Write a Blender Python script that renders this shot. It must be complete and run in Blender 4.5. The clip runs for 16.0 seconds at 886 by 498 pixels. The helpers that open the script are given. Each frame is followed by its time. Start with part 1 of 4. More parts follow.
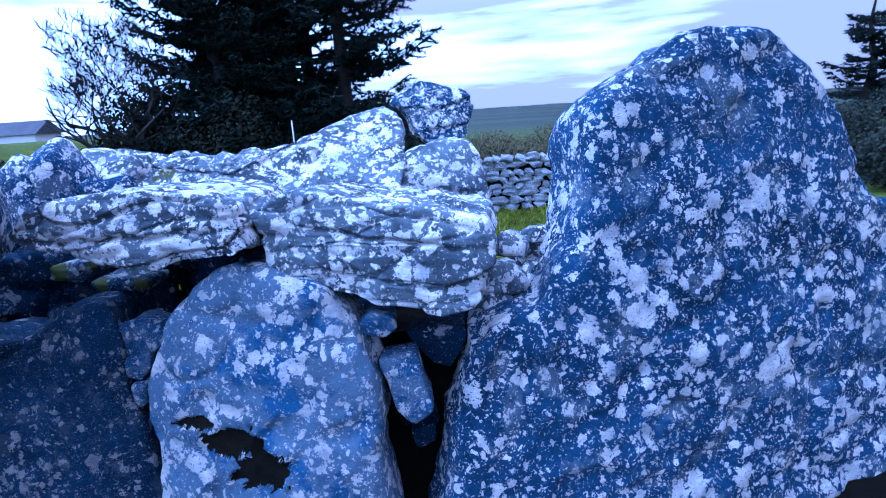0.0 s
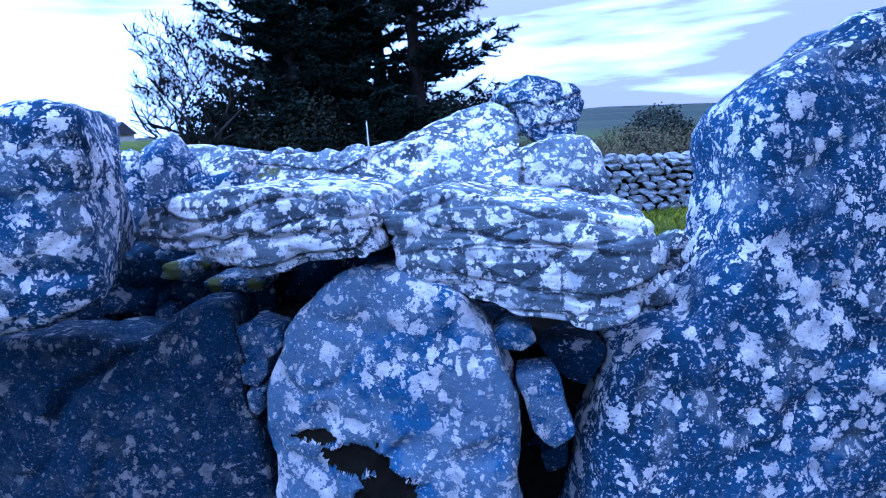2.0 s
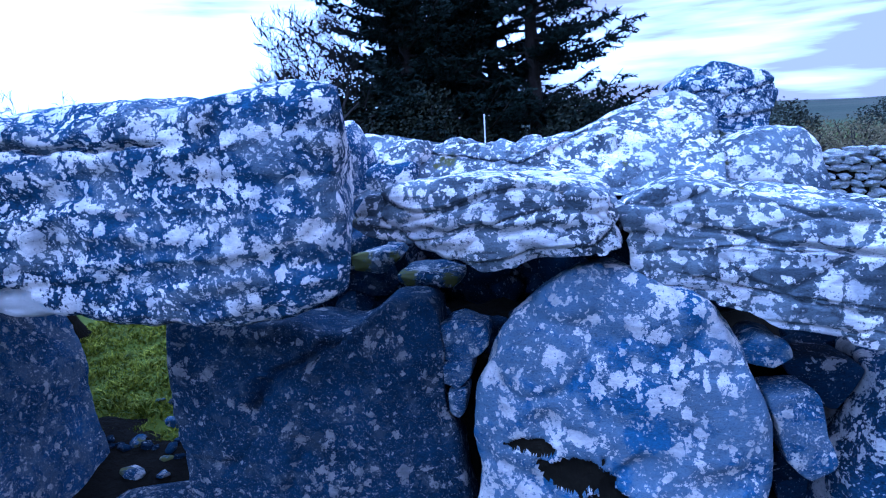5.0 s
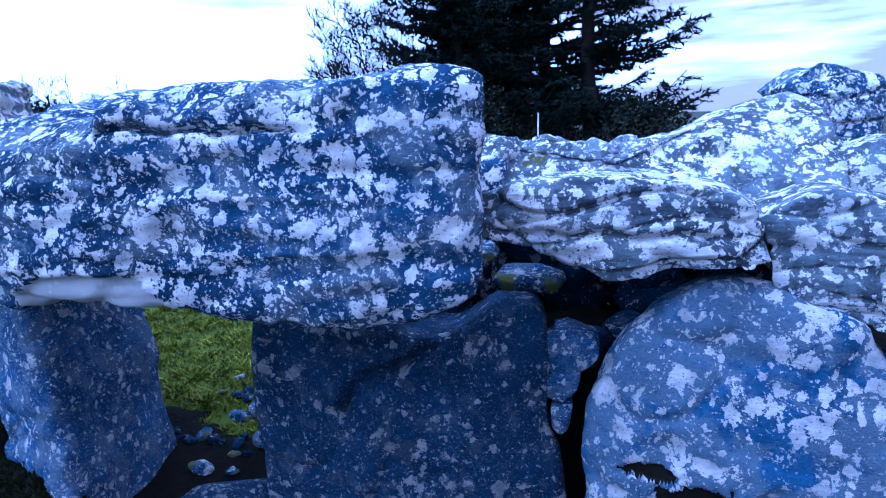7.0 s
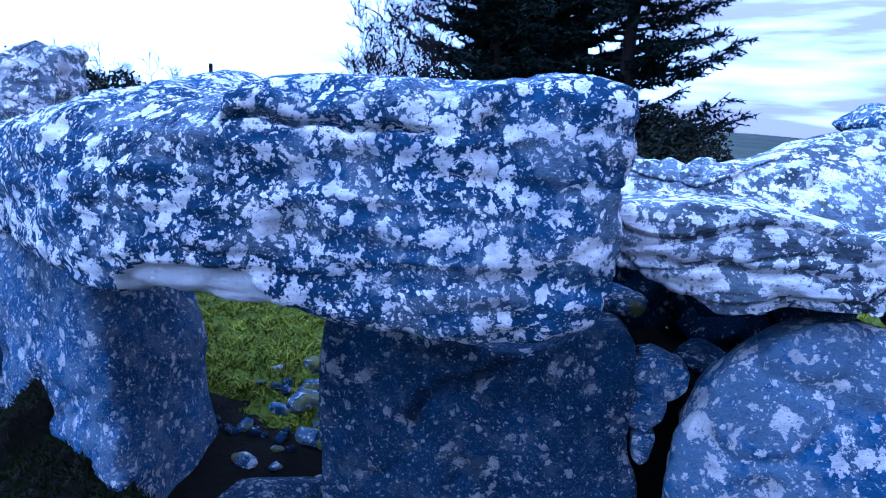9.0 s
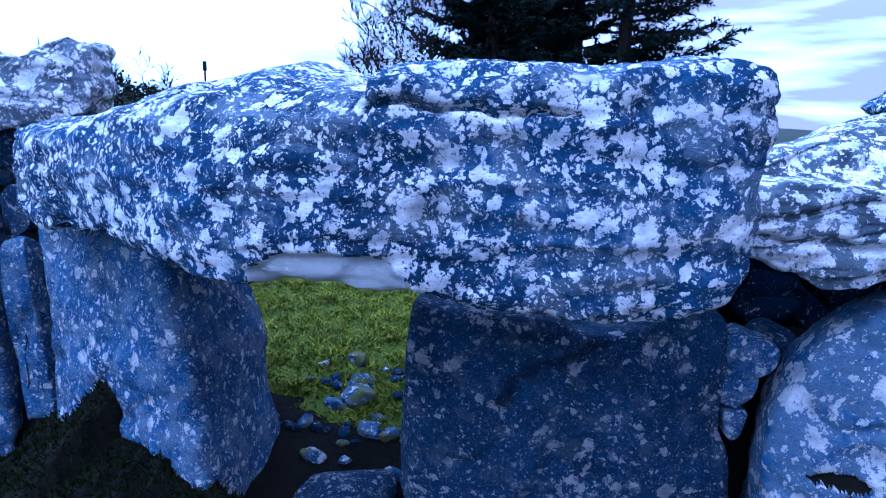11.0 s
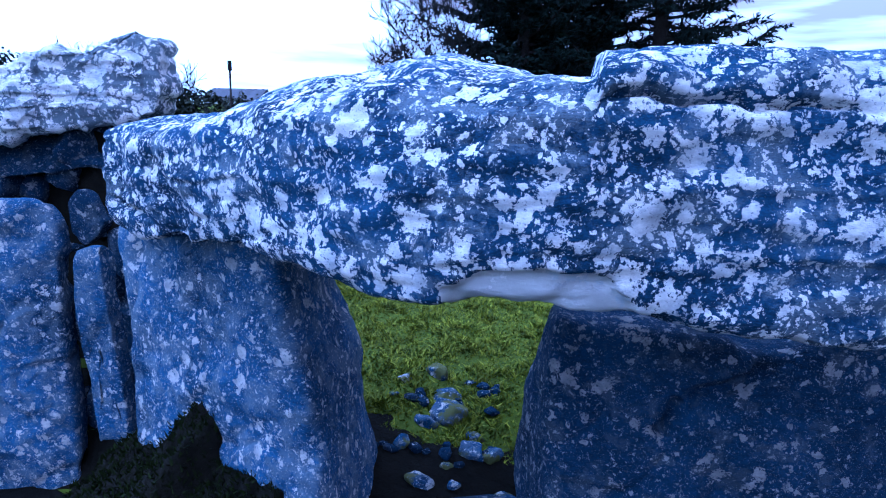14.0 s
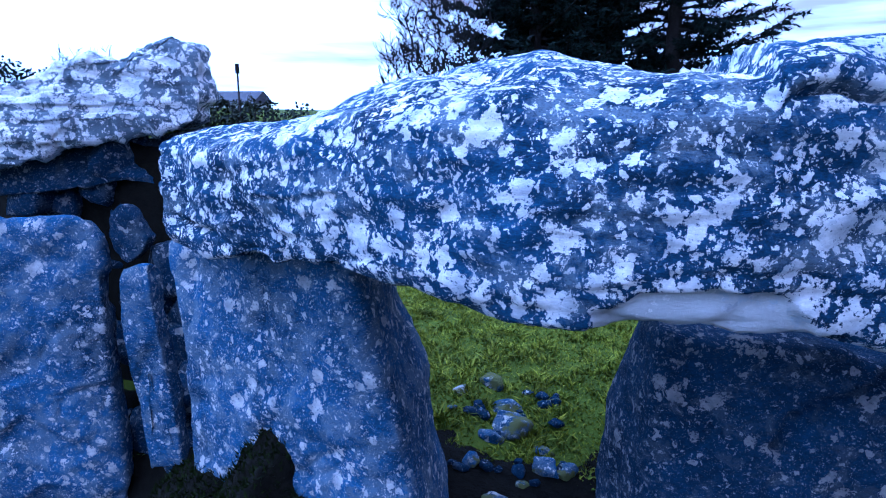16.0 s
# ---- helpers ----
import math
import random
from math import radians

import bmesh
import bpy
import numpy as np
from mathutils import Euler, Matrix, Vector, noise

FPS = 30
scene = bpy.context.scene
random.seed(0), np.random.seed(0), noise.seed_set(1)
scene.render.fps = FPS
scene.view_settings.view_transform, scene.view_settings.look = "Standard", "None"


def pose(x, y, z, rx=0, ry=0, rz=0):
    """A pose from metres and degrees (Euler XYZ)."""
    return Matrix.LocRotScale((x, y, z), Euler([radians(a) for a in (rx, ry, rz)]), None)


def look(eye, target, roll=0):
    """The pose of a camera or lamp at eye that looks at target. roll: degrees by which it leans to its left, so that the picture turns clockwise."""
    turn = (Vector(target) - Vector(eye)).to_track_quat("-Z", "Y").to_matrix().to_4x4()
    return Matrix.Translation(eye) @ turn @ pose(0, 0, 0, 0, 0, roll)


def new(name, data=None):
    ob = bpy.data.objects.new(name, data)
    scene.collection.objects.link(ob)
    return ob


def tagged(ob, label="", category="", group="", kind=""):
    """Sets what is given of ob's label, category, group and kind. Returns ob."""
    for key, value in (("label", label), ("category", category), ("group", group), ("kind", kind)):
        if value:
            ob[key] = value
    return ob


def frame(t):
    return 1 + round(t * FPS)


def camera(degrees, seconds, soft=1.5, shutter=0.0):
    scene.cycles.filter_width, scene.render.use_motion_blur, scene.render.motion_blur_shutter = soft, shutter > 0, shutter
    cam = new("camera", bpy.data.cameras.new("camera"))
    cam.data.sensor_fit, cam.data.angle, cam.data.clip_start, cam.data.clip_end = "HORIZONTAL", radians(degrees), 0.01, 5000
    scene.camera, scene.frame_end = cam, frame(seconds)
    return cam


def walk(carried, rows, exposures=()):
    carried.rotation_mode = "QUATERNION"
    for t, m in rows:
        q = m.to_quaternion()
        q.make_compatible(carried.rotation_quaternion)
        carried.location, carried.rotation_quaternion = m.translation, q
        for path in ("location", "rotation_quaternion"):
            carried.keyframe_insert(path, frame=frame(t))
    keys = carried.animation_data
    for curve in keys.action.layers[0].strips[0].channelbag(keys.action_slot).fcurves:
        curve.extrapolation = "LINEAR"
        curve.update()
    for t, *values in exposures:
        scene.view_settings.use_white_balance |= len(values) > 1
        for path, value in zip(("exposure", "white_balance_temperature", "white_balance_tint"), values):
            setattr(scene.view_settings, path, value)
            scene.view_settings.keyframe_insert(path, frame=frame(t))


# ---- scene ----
cam = camera(74.0, 16.0, soft=1.1)
PATH = [
    (0.0, -0.000, 0.000, 1.700, 77.31, 3.92, -0.88),
    (0.5, -0.101, 0.065, 1.693, 77.36, 3.81, 0.34),
    (1.0, -0.203, 0.115, 1.686, 77.48, 3.55, 1.58),
    (1.5, -0.286, 0.171, 1.683, 77.59, 3.91, 2.62),
    (2.0, -0.378, 0.221, 1.679, 77.95, 3.87, 4.06),
    (2.5, -0.470, 0.266, 1.668, 77.33, 3.66, 5.26),
    (3.0, -0.558, 0.303, 1.670, 76.85, 5.28, 6.63),
    (3.5, -0.651, 0.322, 1.670, 77.05, 5.41, 8.10),
    (4.0, -0.748, 0.328, 1.668, 76.77, 4.94, 9.27),
    (4.2, -0.810, 0.322, 1.672, 77.02, 4.50, 10.22),
    (6.3, -1.190, 0.361, 1.678, 78.66, 2.47, 13.10),
    (6.5, -1.251, 0.380, 1.677, 77.80, 1.09, 14.09),
    (7.0, -1.315, 0.401, 1.674, 78.02, 1.59, 14.64),
    (7.5, -1.403, 0.419, 1.680, 78.11, 1.80, 15.15),
    (8.0, -1.522, 0.422, 1.683, 77.69, 0.83, 15.79),
    (8.5, -1.582, 0.414, 1.684, 77.44, -0.48, 15.94),
    (9.0, -1.669, 0.395, 1.698, 77.76, -3.29, 15.71),
    (9.2, -1.725, 0.373, 1.699, 77.90, -2.91, 15.67),
    (11.3, -2.136, 0.264, 1.646, 77.52, -1.91, 12.68),
    (11.5, -2.174, 0.269, 1.648, 77.65, -1.47, 12.66),
    (12.0, -2.286, 0.282, 1.643, 77.34, -2.15, 12.71),
    (12.5, -2.386, 0.302, 1.633, 77.34, -2.15, 12.49),
    (13.0, -2.486, 0.318, 1.630, 77.21, -2.66, 12.89),
    (13.5, -2.578, 0.335, 1.623, 77.40, -2.36, 12.91),
    (14.0, -2.666, 0.355, 1.617, 77.58, -1.96, 12.89),
    (14.5, -2.756, 0.376, 1.613, 77.53, -1.56, 12.89),
    (15.0, -2.843, 0.401, 1.621, 78.32, -0.81, 12.65),
    (15.5, -2.932, 0.422, 1.624, 77.44, -0.76, 11.94),
    (16.0, -3.029, 0.432, 1.633, 77.30, -0.41, 12.14),
]
walk(cam, [(t, pose(x, y, z, rx, ry, rz)) for t, x, y, z, rx, ry, rz in PATH])

# ---- world, sun, exposure ----
world = bpy.data.worlds.new("world")
scene.world = world
world.use_nodes = True
wn, wl = world.node_tree.nodes, world.node_tree.links
wn.clear()
w_out = wn.new("ShaderNodeOutputWorld")
w_bg = wn.new("ShaderNodeBackground")
sky = wn.new("ShaderNodeTexSky")
sky.sky_type, sky.sun_disc = "NISHITA", False
sky.sun_elevation, sky.sun_rotation = radians(48), radians(-62)
w_co = wn.new("ShaderNodeTexCoord")
w_map = wn.new("ShaderNodeMapping")
w_map.inputs["Scale"].default_value = (1.3, 1.3, 11.0)
w_noise = wn.new("ShaderNodeTexNoise")
w_noise.inputs["Scale"].default_value, w_noise.inputs["Detail"].default_value = 1.7, 7
w_ramp = wn.new("ShaderNodeValToRGB")
w_ramp.color_ramp.elements[0].position, w_ramp.color_ramp.elements[0].color = 0.44, (0.0, 0.0, 0.0, 1)
w_ramp.color_ramp.elements[1].position, w_ramp.color_ramp.elements[1].color = 0.60, (1, 1, 1, 1)
w_mix = wn.new("ShaderNodeMixRGB")
w_cloud = wn.new("ShaderNodeMixRGB")
w_cloud.inputs["Color1"].default_value = (34.0, 26.0, 23.0, 1)
w_cloud.inputs["Color2"].default_value = (106.0, 96.0, 88.0, 1)
wl.new(w_co.outputs["Generated"], w_map.inputs["Vector"])
wl.new(w_map.outputs["Vector"], w_noise.inputs["Vector"])
# the cloud is thinner towards the sun and greyer away from it
w_side = wn.new("ShaderNodeSeparateXYZ")
wl.new(w_co.outputs["Generated"], w_side.inputs["Vector"])
w_thin = wn.new("ShaderNodeMath")
w_thin.operation = "MULTIPLY_ADD"
w_thin.inputs[1].default_value = -0.24
wl.new(w_side.outputs["X"], w_thin.inputs[0])
wl.new(w_noise.outputs["Fac"], w_thin.inputs[2])
wl.new(w_thin.outputs["Value"], w_ramp.inputs["Fac"])
wl.new(w_ramp.outputs["Color"], w_cloud.inputs["Fac"])
w_mix.inputs["Fac"].default_value = 0.8
wl.new(sky.outputs["Color"], w_mix.inputs["Color1"])
wl.new(w_cloud.outputs["Color"], w_mix.inputs["Color2"])
# an overcast sky is brighter overhead than at the horizon
w_grad = wn.new("ShaderNodeMapRange")
w_grad.inputs["From Min"].default_value, w_grad.inputs["From Max"].default_value = 0.12, 0.95
w_grad.inputs["To Min"].default_value, w_grad.inputs["To Max"].default_value = 0.86, 2.35
wl.new(w_side.outputs["Z"], w_grad.inputs["Value"])
w_lit = wn.new("ShaderNodeMixRGB")
w_lit.blend_type = "MULTIPLY"
w_lit.inputs["Fac"].default_value = 1.0
wl.new(w_mix.outputs["Color"], w_lit.inputs["Color1"])
wl.new(w_grad.outputs["Result"], w_lit.inputs["Color2"])
wl.new(w_lit.outputs["Color"], w_bg.inputs["Color"])
w_bg.inputs["Strength"].default_value = 0.14
wl.new(w_bg.outputs["Background"], w_out.inputs["Surface"])

sun = new("sun", bpy.data.lights.new("sun", "SUN"))
sun.data.energy, sun.data.angle, sun.data.color = 3.8, radians(10), (1.0, 0.96, 0.92)
sun.matrix_world = look((-9, 6.5, 11), (0, 3, 0))
scene.view_settings.use_white_balance = True
scene.view_settings.white_balance_temperature = 3500
scene.view_settings.white_balance_tint = 19
scene.view_settings.exposure = -2.12


# ---- materials ----
def material(name):
    m = bpy.data.materials.new(name)
    m.use_nodes = True
    return m, m.node_tree.nodes, m.node_tree.links, m.node_tree.nodes["Principled BSDF"]


def ramp(nodes, stops):
    r = nodes.new("ShaderNodeValToRGB")
    e = r.color_ramp.elements
    while len(e) < len(stops):
        e.new(0.5)
    for k, (p, c) in enumerate(stops):
        e[k].position, e[k].color = p, (*c, 1) if len(c) == 3 else c
    return r


def grey(v):
    return (v, v, v)


def noise_node(nodes, links, vec, scale, detail=6, rough=0.6, distort=0.0):
    n = nodes.new("ShaderNodeTexNoise")
    n.inputs["Scale"].default_value, n.inputs["Detail"].default_value = scale, detail
    n.inputs["Roughness"].default_value, n.inputs["Distortion"].default_value = rough, distort
    links.new(vec, n.inputs["Vector"])
    return n


def mix(nodes, links, fac, a, b, mode="MIX"):
    m = nodes.new("ShaderNodeMixRGB")
    m.blend_type = mode
    for key, v in (("Fac", fac), ("Color1", a), ("Color2", b)):
        if isinstance(v, (int, float)):
            m.inputs[key].default_value = v
        elif isinstance(v, tuple):
            m.inputs[key].default_value = (*v, 1)
        else:
            links.new(v, m.inputs[key])
    return m.outputs["Color"]


def math_node(nodes, links, op, a, b=0.0):
    m = nodes.new("ShaderNodeMath")
    m.operation = op
    for k, v in enumerate((a, b)):
        if isinstance(v, (int, float)):
            m.inputs[k].default_value = v
        else:
            links.new(v, m.inputs[k])
    return m.outputs["Value"]


def remap(nodes, links, v, lo, hi, out_lo=0.0, out_hi=1.0):
    r = nodes.new("ShaderNodeMapRange")
    for key, x in (("From Min", lo), ("From Max", hi), ("To Min", out_lo), ("To Max", out_hi)):
        r.inputs[key].default_value = x
    links.new(v, r.inputs["Value"])
    return r.outputs["Result"]


def shifted(nodes, links, vec, by, amount):
    w = nodes.new("ShaderNodeVectorMath")
    w.operation = "MULTIPLY_ADD"
    links.new(by, w.inputs[0])
    w.inputs[1].default_value = (amount, amount, amount)
    links.new(vec, w.inputs[2])
    return w.outputs["Vector"]


SLATE = (0.45, 0.92, 1.85)


def lichen_stone(name, dark, light, cover=0.5, big=12.0, crust=0.62, old=0.45, fine=0.5, moss=0.0, bed_z=2.2, relief=1.0, tint=SLATE):
    """Weathered blue-grey stone. Lichen in three layers: an old thin grey crust, crisp lobed white rosettes of several sizes
    that run together in patches, and a fine scatter of specks; dark pits and a bedded grain show between them."""
    m, n, l, b = material(name)
    co = n.new("ShaderNodeTexCoord").outputs["Object"]
    info = n.new("ShaderNodeObjectInfo")
    rnd = n.new("ShaderNodeVectorMath")
    rnd.operation = "MULTIPLY_ADD"
    l.new(info.outputs["Random"], rnd.inputs[0])
    rnd.inputs[1].default_value = (17, 11, 23)
    l.new(co, rnd.inputs[2])
    vec = rnd.outputs["Vector"]
    lobes = shifted(n, l, vec, noise_node(n, l, vec, 7, 4, 0.6).outputs["Color"], 0.11)
    lobes = shifted(n, l, lobes, noise_node(n, l, vec, 38, 5, 0.7).outputs["Color"], 0.04)
    fray = noise_node(n, l, vec, big * 5.0, 5, 0.65).outputs["Fac"]
    bed = n.new("ShaderNodeMapping")
    bed.inputs["Scale"].default_value = (1, 1, bed_z)
    l.new(vec, bed.inputs["Vector"])
    grain = noise_node(n, l, bed.outputs["Vector"], 30, 9, 0.74).outputs["Fac"]
    pore = noise_node(n, l, bed.outputs["Vector"], 120, 6, 0.7).outputs["Fac"]
    broad = noise_node(n, l, vec, 2.4, 5, 0.6).outputs["Fac"]
    low = tuple(dark * c for c in tint)
    high = tuple(light * c for c in tint)
    tone = ramp(n, [(0.36, low), (0.5, tuple(0.45 * (p + q) for p, q in zip(low, high))), (0.66, high)])
    l.new(mix(n, l, 0.6, broad, mix(n, l, 0.4, grain, pore)), tone.inputs["Fac"])
    colour = tone.outputs["Color"]

    # where lichen grows thickly and where hardly at all
    patch = remap(n, l, noise_node(n, l, vec, 1.6, 4, 0.55).outputs["Fac"], 0.33, 0.66)
    # thin old crust
    veil = noise_node(n, l, lobes, big * 0.45, 10, 0.68).outputs["Fac"]
    veil = remap(n, l, veil, 0.60 - 0.24 * old, 0.66 - 0.24 * old)
    veil = math_node(n, l, "MULTIPLY", veil, remap(n, l, pore, 0.36, 0.5, 0.35, 1.0))
    thin = tuple((0.45 * light + 0.22 * crust) * c for c in (0.85, 1.0, 1.15))
    colour = mix(n, l, math_node(n, l, "MULTIPLY", veil, 0.55), colour, thin)
    # white rosettes
    total = None
    for scale, reach, share in ((big * 0.75, 0.50, 0.75), (big * 1.5, 0.52, 1.0), (big * 3.4, 0.50, 1.0)):
        v = n.new("ShaderNodeTexVoronoi")
        v.inputs["Scale"].default_value = scale
        l.new(lobes, v.inputs["Vector"])
        pick = n.new("ShaderNodeSeparateColor")
        l.new(v.outputs["Color"], pick.inputs["Color"])
        need = remap(n, l, patch, 0.0, 1.0, 1 - 0.45 * cover * share, 1 - 1.15 * cover * share)
        keep = math_node(n, l, "GREATER_THAN", pick.outputs["Red"], need)
        size = math_node(n, l, "MULTIPLY", remap(n, l, pick.outputs["Green"], 0.0, 1.0, 0.28, reach + 0.1), keep)
        rim = math_node(n, l, "ADD", math_node(n, l, "SUBTRACT", size, v.outputs["Distance"]), remap(n, l, fray, 0.3, 0.7, -0.20, 0.16))
        mask = remap(n, l, math_node(n, l, "MULTIPLY", rim, keep), 0.0, 0.035)
        total = mask if total is None else math_node(n, l, "MAXIMUM", total, mask)
    spread = noise_node(n, l, lobes, big * 0.9, 9, 0.62).outputs["Fac"]
    sheet = math_node(n, l, "ADD", spread, math_node(n, l, "MULTIPLY", patch, 0.10))
    total = math_node(n, l, "MAXIMUM", total, remap(n, l, sheet, 0.73 - 0.16 * cover, 0.745 - 0.16 * cover))
    dots = n.new("ShaderNodeTexVoronoi")
    dots.inputs["Scale"].default_value = big * 8.5
    l.new(lobes, dots.inputs["Vector"])
    dotpick = n.new("ShaderNodeSeparateColor")
    l.new(dots.outputs["Color"], dotpick.inputs["Color"])
    dotsize = math_node(n, l, "MULTIPLY", math_node(n, l, "GREATER_THAN", dotpick.outputs["Red"], 1 - 0.45 * fine), 0.42)
    specks = remap(n, l, math_node(n, l, "SUBTRACT", dotsize, dots.outputs["Distance"]), 0.0, 0.06)
    total = math_node(n, l, "MAXIMUM", total, math_node(n, l, "MULTIPLY", specks, 0.75))
    bite = remap(n, l, noise_node(n, l, vec, 85, 4, 0.65).outputs["Fac"], 0.34, 0.42)
    total = math_node(n, l, "MULTIPLY", total, bite)
    age = remap(n, l, noise_node(n, l, vec, big * 0.8, 4, 0.55).outputs["Fac"], 0.35, 0.6)
    white = mix(n, l, age, (crust * 0.60, crust * 0.61, crust * 0.63), (crust * 1.04, crust, crust * 0.95))
    white = mix(n, l, 1.0, white, remap(n, l, grain, 0.3, 0.6, 0.72, 1.12), "MULTIPLY")
    colour = mix(n, l, total, colour, white)
    if moss:
        mo = noise_node(n, l, vec, 5.0, 6, 0.65).outputs["Fac"]
        colour = mix(n, l, remap(n, l, mo, 0.66 - moss, 0.72 - moss), colour, (0.09, 0.095, 0.03))
    l.new(colour, b.inputs["Base Color"])
    b.inputs["Roughness"].default_value = 0.9
    b.inputs["Specular IOR Level"].default_value = 0.06
    bump1 = n.new("ShaderNodeBump")
    bump1.inputs["Strength"].default_value, bump1.inputs["Distance"].default_value = 0.9, 0.02 * relief
    l.new(mix(n, l, 0.3, grain, pore), bump1.inputs["Height"])
    bump2 = n.new("ShaderNodeBump")
    bump2.inputs["Strength"].default_value, bump2.inputs["Distance"].default_value = 0.5, 0.004
    l.new(total, bump2.inputs["Height"])
    l.new(bump1.outputs["Normal"], bump2.inputs["Normal"])
    l.new(bump2.outputs["Normal"], b.inputs["Normal"])
    return m


def simple(name, a, c, scale, rough=0.9, bump=0.3, dist=0.01, sheen=0.0):
    m, n, l, b = material(name)
    co = n.new("ShaderNodeTexCoord").outputs["Object"]
    info = n.new("ShaderNodeObjectInfo")
    x = noise_node(n, l, co, scale, 8, 0.65)
    y = noise_node(n, l, co, scale * 0.13, 4, 0.5)
    r = ramp(n, [(0.3, a), (0.7, c)])
    l.new(mix(n, l, 0.45, x.outputs["Fac"], y.outputs["Fac"]), r.inputs["Fac"])
    var = n.new("ShaderNodeMapRange")
    var.inputs["To Min"].default_value, var.inputs["To Max"].default_value = 0.8, 1.2
    l.new(info.outputs["Random"], var.inputs["Value"])
    l.new(mix(n, l, 1.0, r.outputs["Color"], var.outputs["Result"], "MULTIPLY"), b.inputs["Base Color"])
    b.inputs["Roughness"].default_value = rough
    b.inputs["Specular IOR Level"].default_value = 0.06
    bp = n.new("ShaderNodeBump")
    bp.inputs["Strength"].default_value, bp.inputs["Distance"].default_value = bump, dist
    l.new(x.outputs["Fac"], bp.inputs["Height"])
    l.new(bp.outputs["Normal"], b.inputs["Normal"])
    return m


def leafy(name, a, c, patch=0.0):
    """Leaves or blades: tint varies island by island and, for grass, in broad patches."""
    m, n, l, b = material(name)
    geo = n.new("ShaderNodeNewGeometry")
    r = ramp(n, [(0.0, a), (1.0, c)])
    l.new(geo.outputs["Random Per Island"], r.inputs["Fac"])
    colour = r.outputs["Color"]
    if patch:
        co = n.new("ShaderNodeTexCoord").outputs["Object"]
        wide = noise_node(n, l, co, 5.0, 5, 0.65).outputs["Fac"]
        colour = mix(n, l, 1.0, colour, remap(n, l, wide, 0.3, 0.68, 1 - patch, 1 + patch), "MULTIPLY")
    l.new(colour, b.inputs["Base Color"])
    b.inputs["Roughness"].default_value = 0.65
    b.inputs["Specular IOR Level"].default_value = 0.05
    return m


STONE = lichen_stone("lichened_stone", 0.010, 0.125, 0.48, 15.0, 0.80, 0.4, 0.55)
STONE_TALL = lichen_stone("tall_stone", 0.010, 0.11, 0.40, 10.0, 0.58, 0.3, 0.7)
STONE_SMOOTH = lichen_stone("smooth_stone", 0.03, 0.17, 0.42, 10.0, 0.52, 0.8, 0.5, relief=0.7)
STONE_WHITE = lichen_stone("white_stone", 0.02, 0.16, 0.85, 9.0, 0.85, 0.8, 0.6, bed_z=3.5, tint=(0.80, 0.97, 1.2))
STONE_PALE = lichen_stone("pale_stone", 0.012, 0.17, 0.60, 9.0, 0.80, 0.6, 0.4, moss=0.015, bed_z=2.8, tint=(0.80, 0.97, 1.2))
# Darkened copy for stones under the lintel and capstone; shade in the colour.
STONE_BARE_SHADE = lichen_stone("bare_stone_shade", 0.008, 0.06, 0.18, 22.0, 0.24, 0.3, 0.45)
STONE_LOW = lichen_stone("low_stone", 0.016, 0.16, 0.22, 19.0, 0.46, 0.5, 0.6)
MOSSY = lichen_stone("mossy_stone", 0.015, 0.12, 0.3, 16.0, 0.45, moss=0.14)
# Core rubble darkened so that the shade of the gaps sits in its colour.
RUBBLE_SHADE = lichen_stone("rubble_stone_shade", 0.005, 0.045, 0.08, 16.0, 0.25, 0.1, 0.2)
WALLROCK = lichen_stone("wall_stone", 0.12, 0.42, 0.5, 12.0, 0.6, tint=(0.9, 1.0, 1.1))
FRESH = lichen_stone("fresh_break", 0.58, 0.76, 0.1, 16.0, 0.75, 0.2, 0.1, tint=(1.02, 1.0, 0.96))
# Soil taken near black: shade of gaps and court is in the colour.
EARTH_SHADE = simple("dark_earth_and_shade", (0.002, 0.002, 0.0015), (0.010, 0.009, 0.006), 22, 1.0, 0.8, 0.03)
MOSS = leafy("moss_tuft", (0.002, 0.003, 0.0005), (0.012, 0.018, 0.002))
BLADE = leafy("grass_blade", (0.026, 0.042, 0.001), (0.19, 0.20, 0.006), 0.55)
NEEDLE = leafy("conifer_needles", (0.002, 0.004, 0.003), (0.010, 0.016, 0.011))
HEDGE = leafy("hedge_leaf", (0.002, 0.004, 0.003), (0.03, 0.034, 0.02))
SCRUB = leafy("scrub_leaf", (0.025, 0.025, 0.01), (0.10, 0.085, 0.04))
BARK = simple("bark", (0.010, 0.008, 0.007), (0.035, 0.03, 0.025), 30, 0.95, 0.8, 0.02)
TWIG = simple("twig", (0.012, 0.011, 0.01), (0.04, 0.036, 0.032), 20, 0.9)
METAL = simple("galvanised_metal", (0.3, 0.3, 0.3), (0.5, 0.5, 0.5), 30, 0.45, 0.1)
ROOF = simple("slate_roof", (0.03, 0.03, 0.035), (0.07, 0.07, 0.08), 12, 0.7)
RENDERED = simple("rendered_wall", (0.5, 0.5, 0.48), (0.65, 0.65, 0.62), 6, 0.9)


# ---- mesh helpers ----
def mesh_object(name, verts, faces, mat, parent=None, smooth=True, label="", category="", group="", kind="", base=None):
    me = bpy.data.meshes.new(name)
    base = Vector(base) if base is not None else Vector((0, 0, 0))
    me.from_pydata([Vector(v) - base for v in verts], [], faces)
    me.materials.append(mat)
    if smooth:
        me.polygons.foreach_set("use_smooth", [True] * len(me.polygons))
    me.update()
    ob = new(name, me)
    ob.location = base
    if parent is not None:
        ob.parent = parent
        ob.location = base - parent.location
    return tagged(ob, label, category, group, kind)


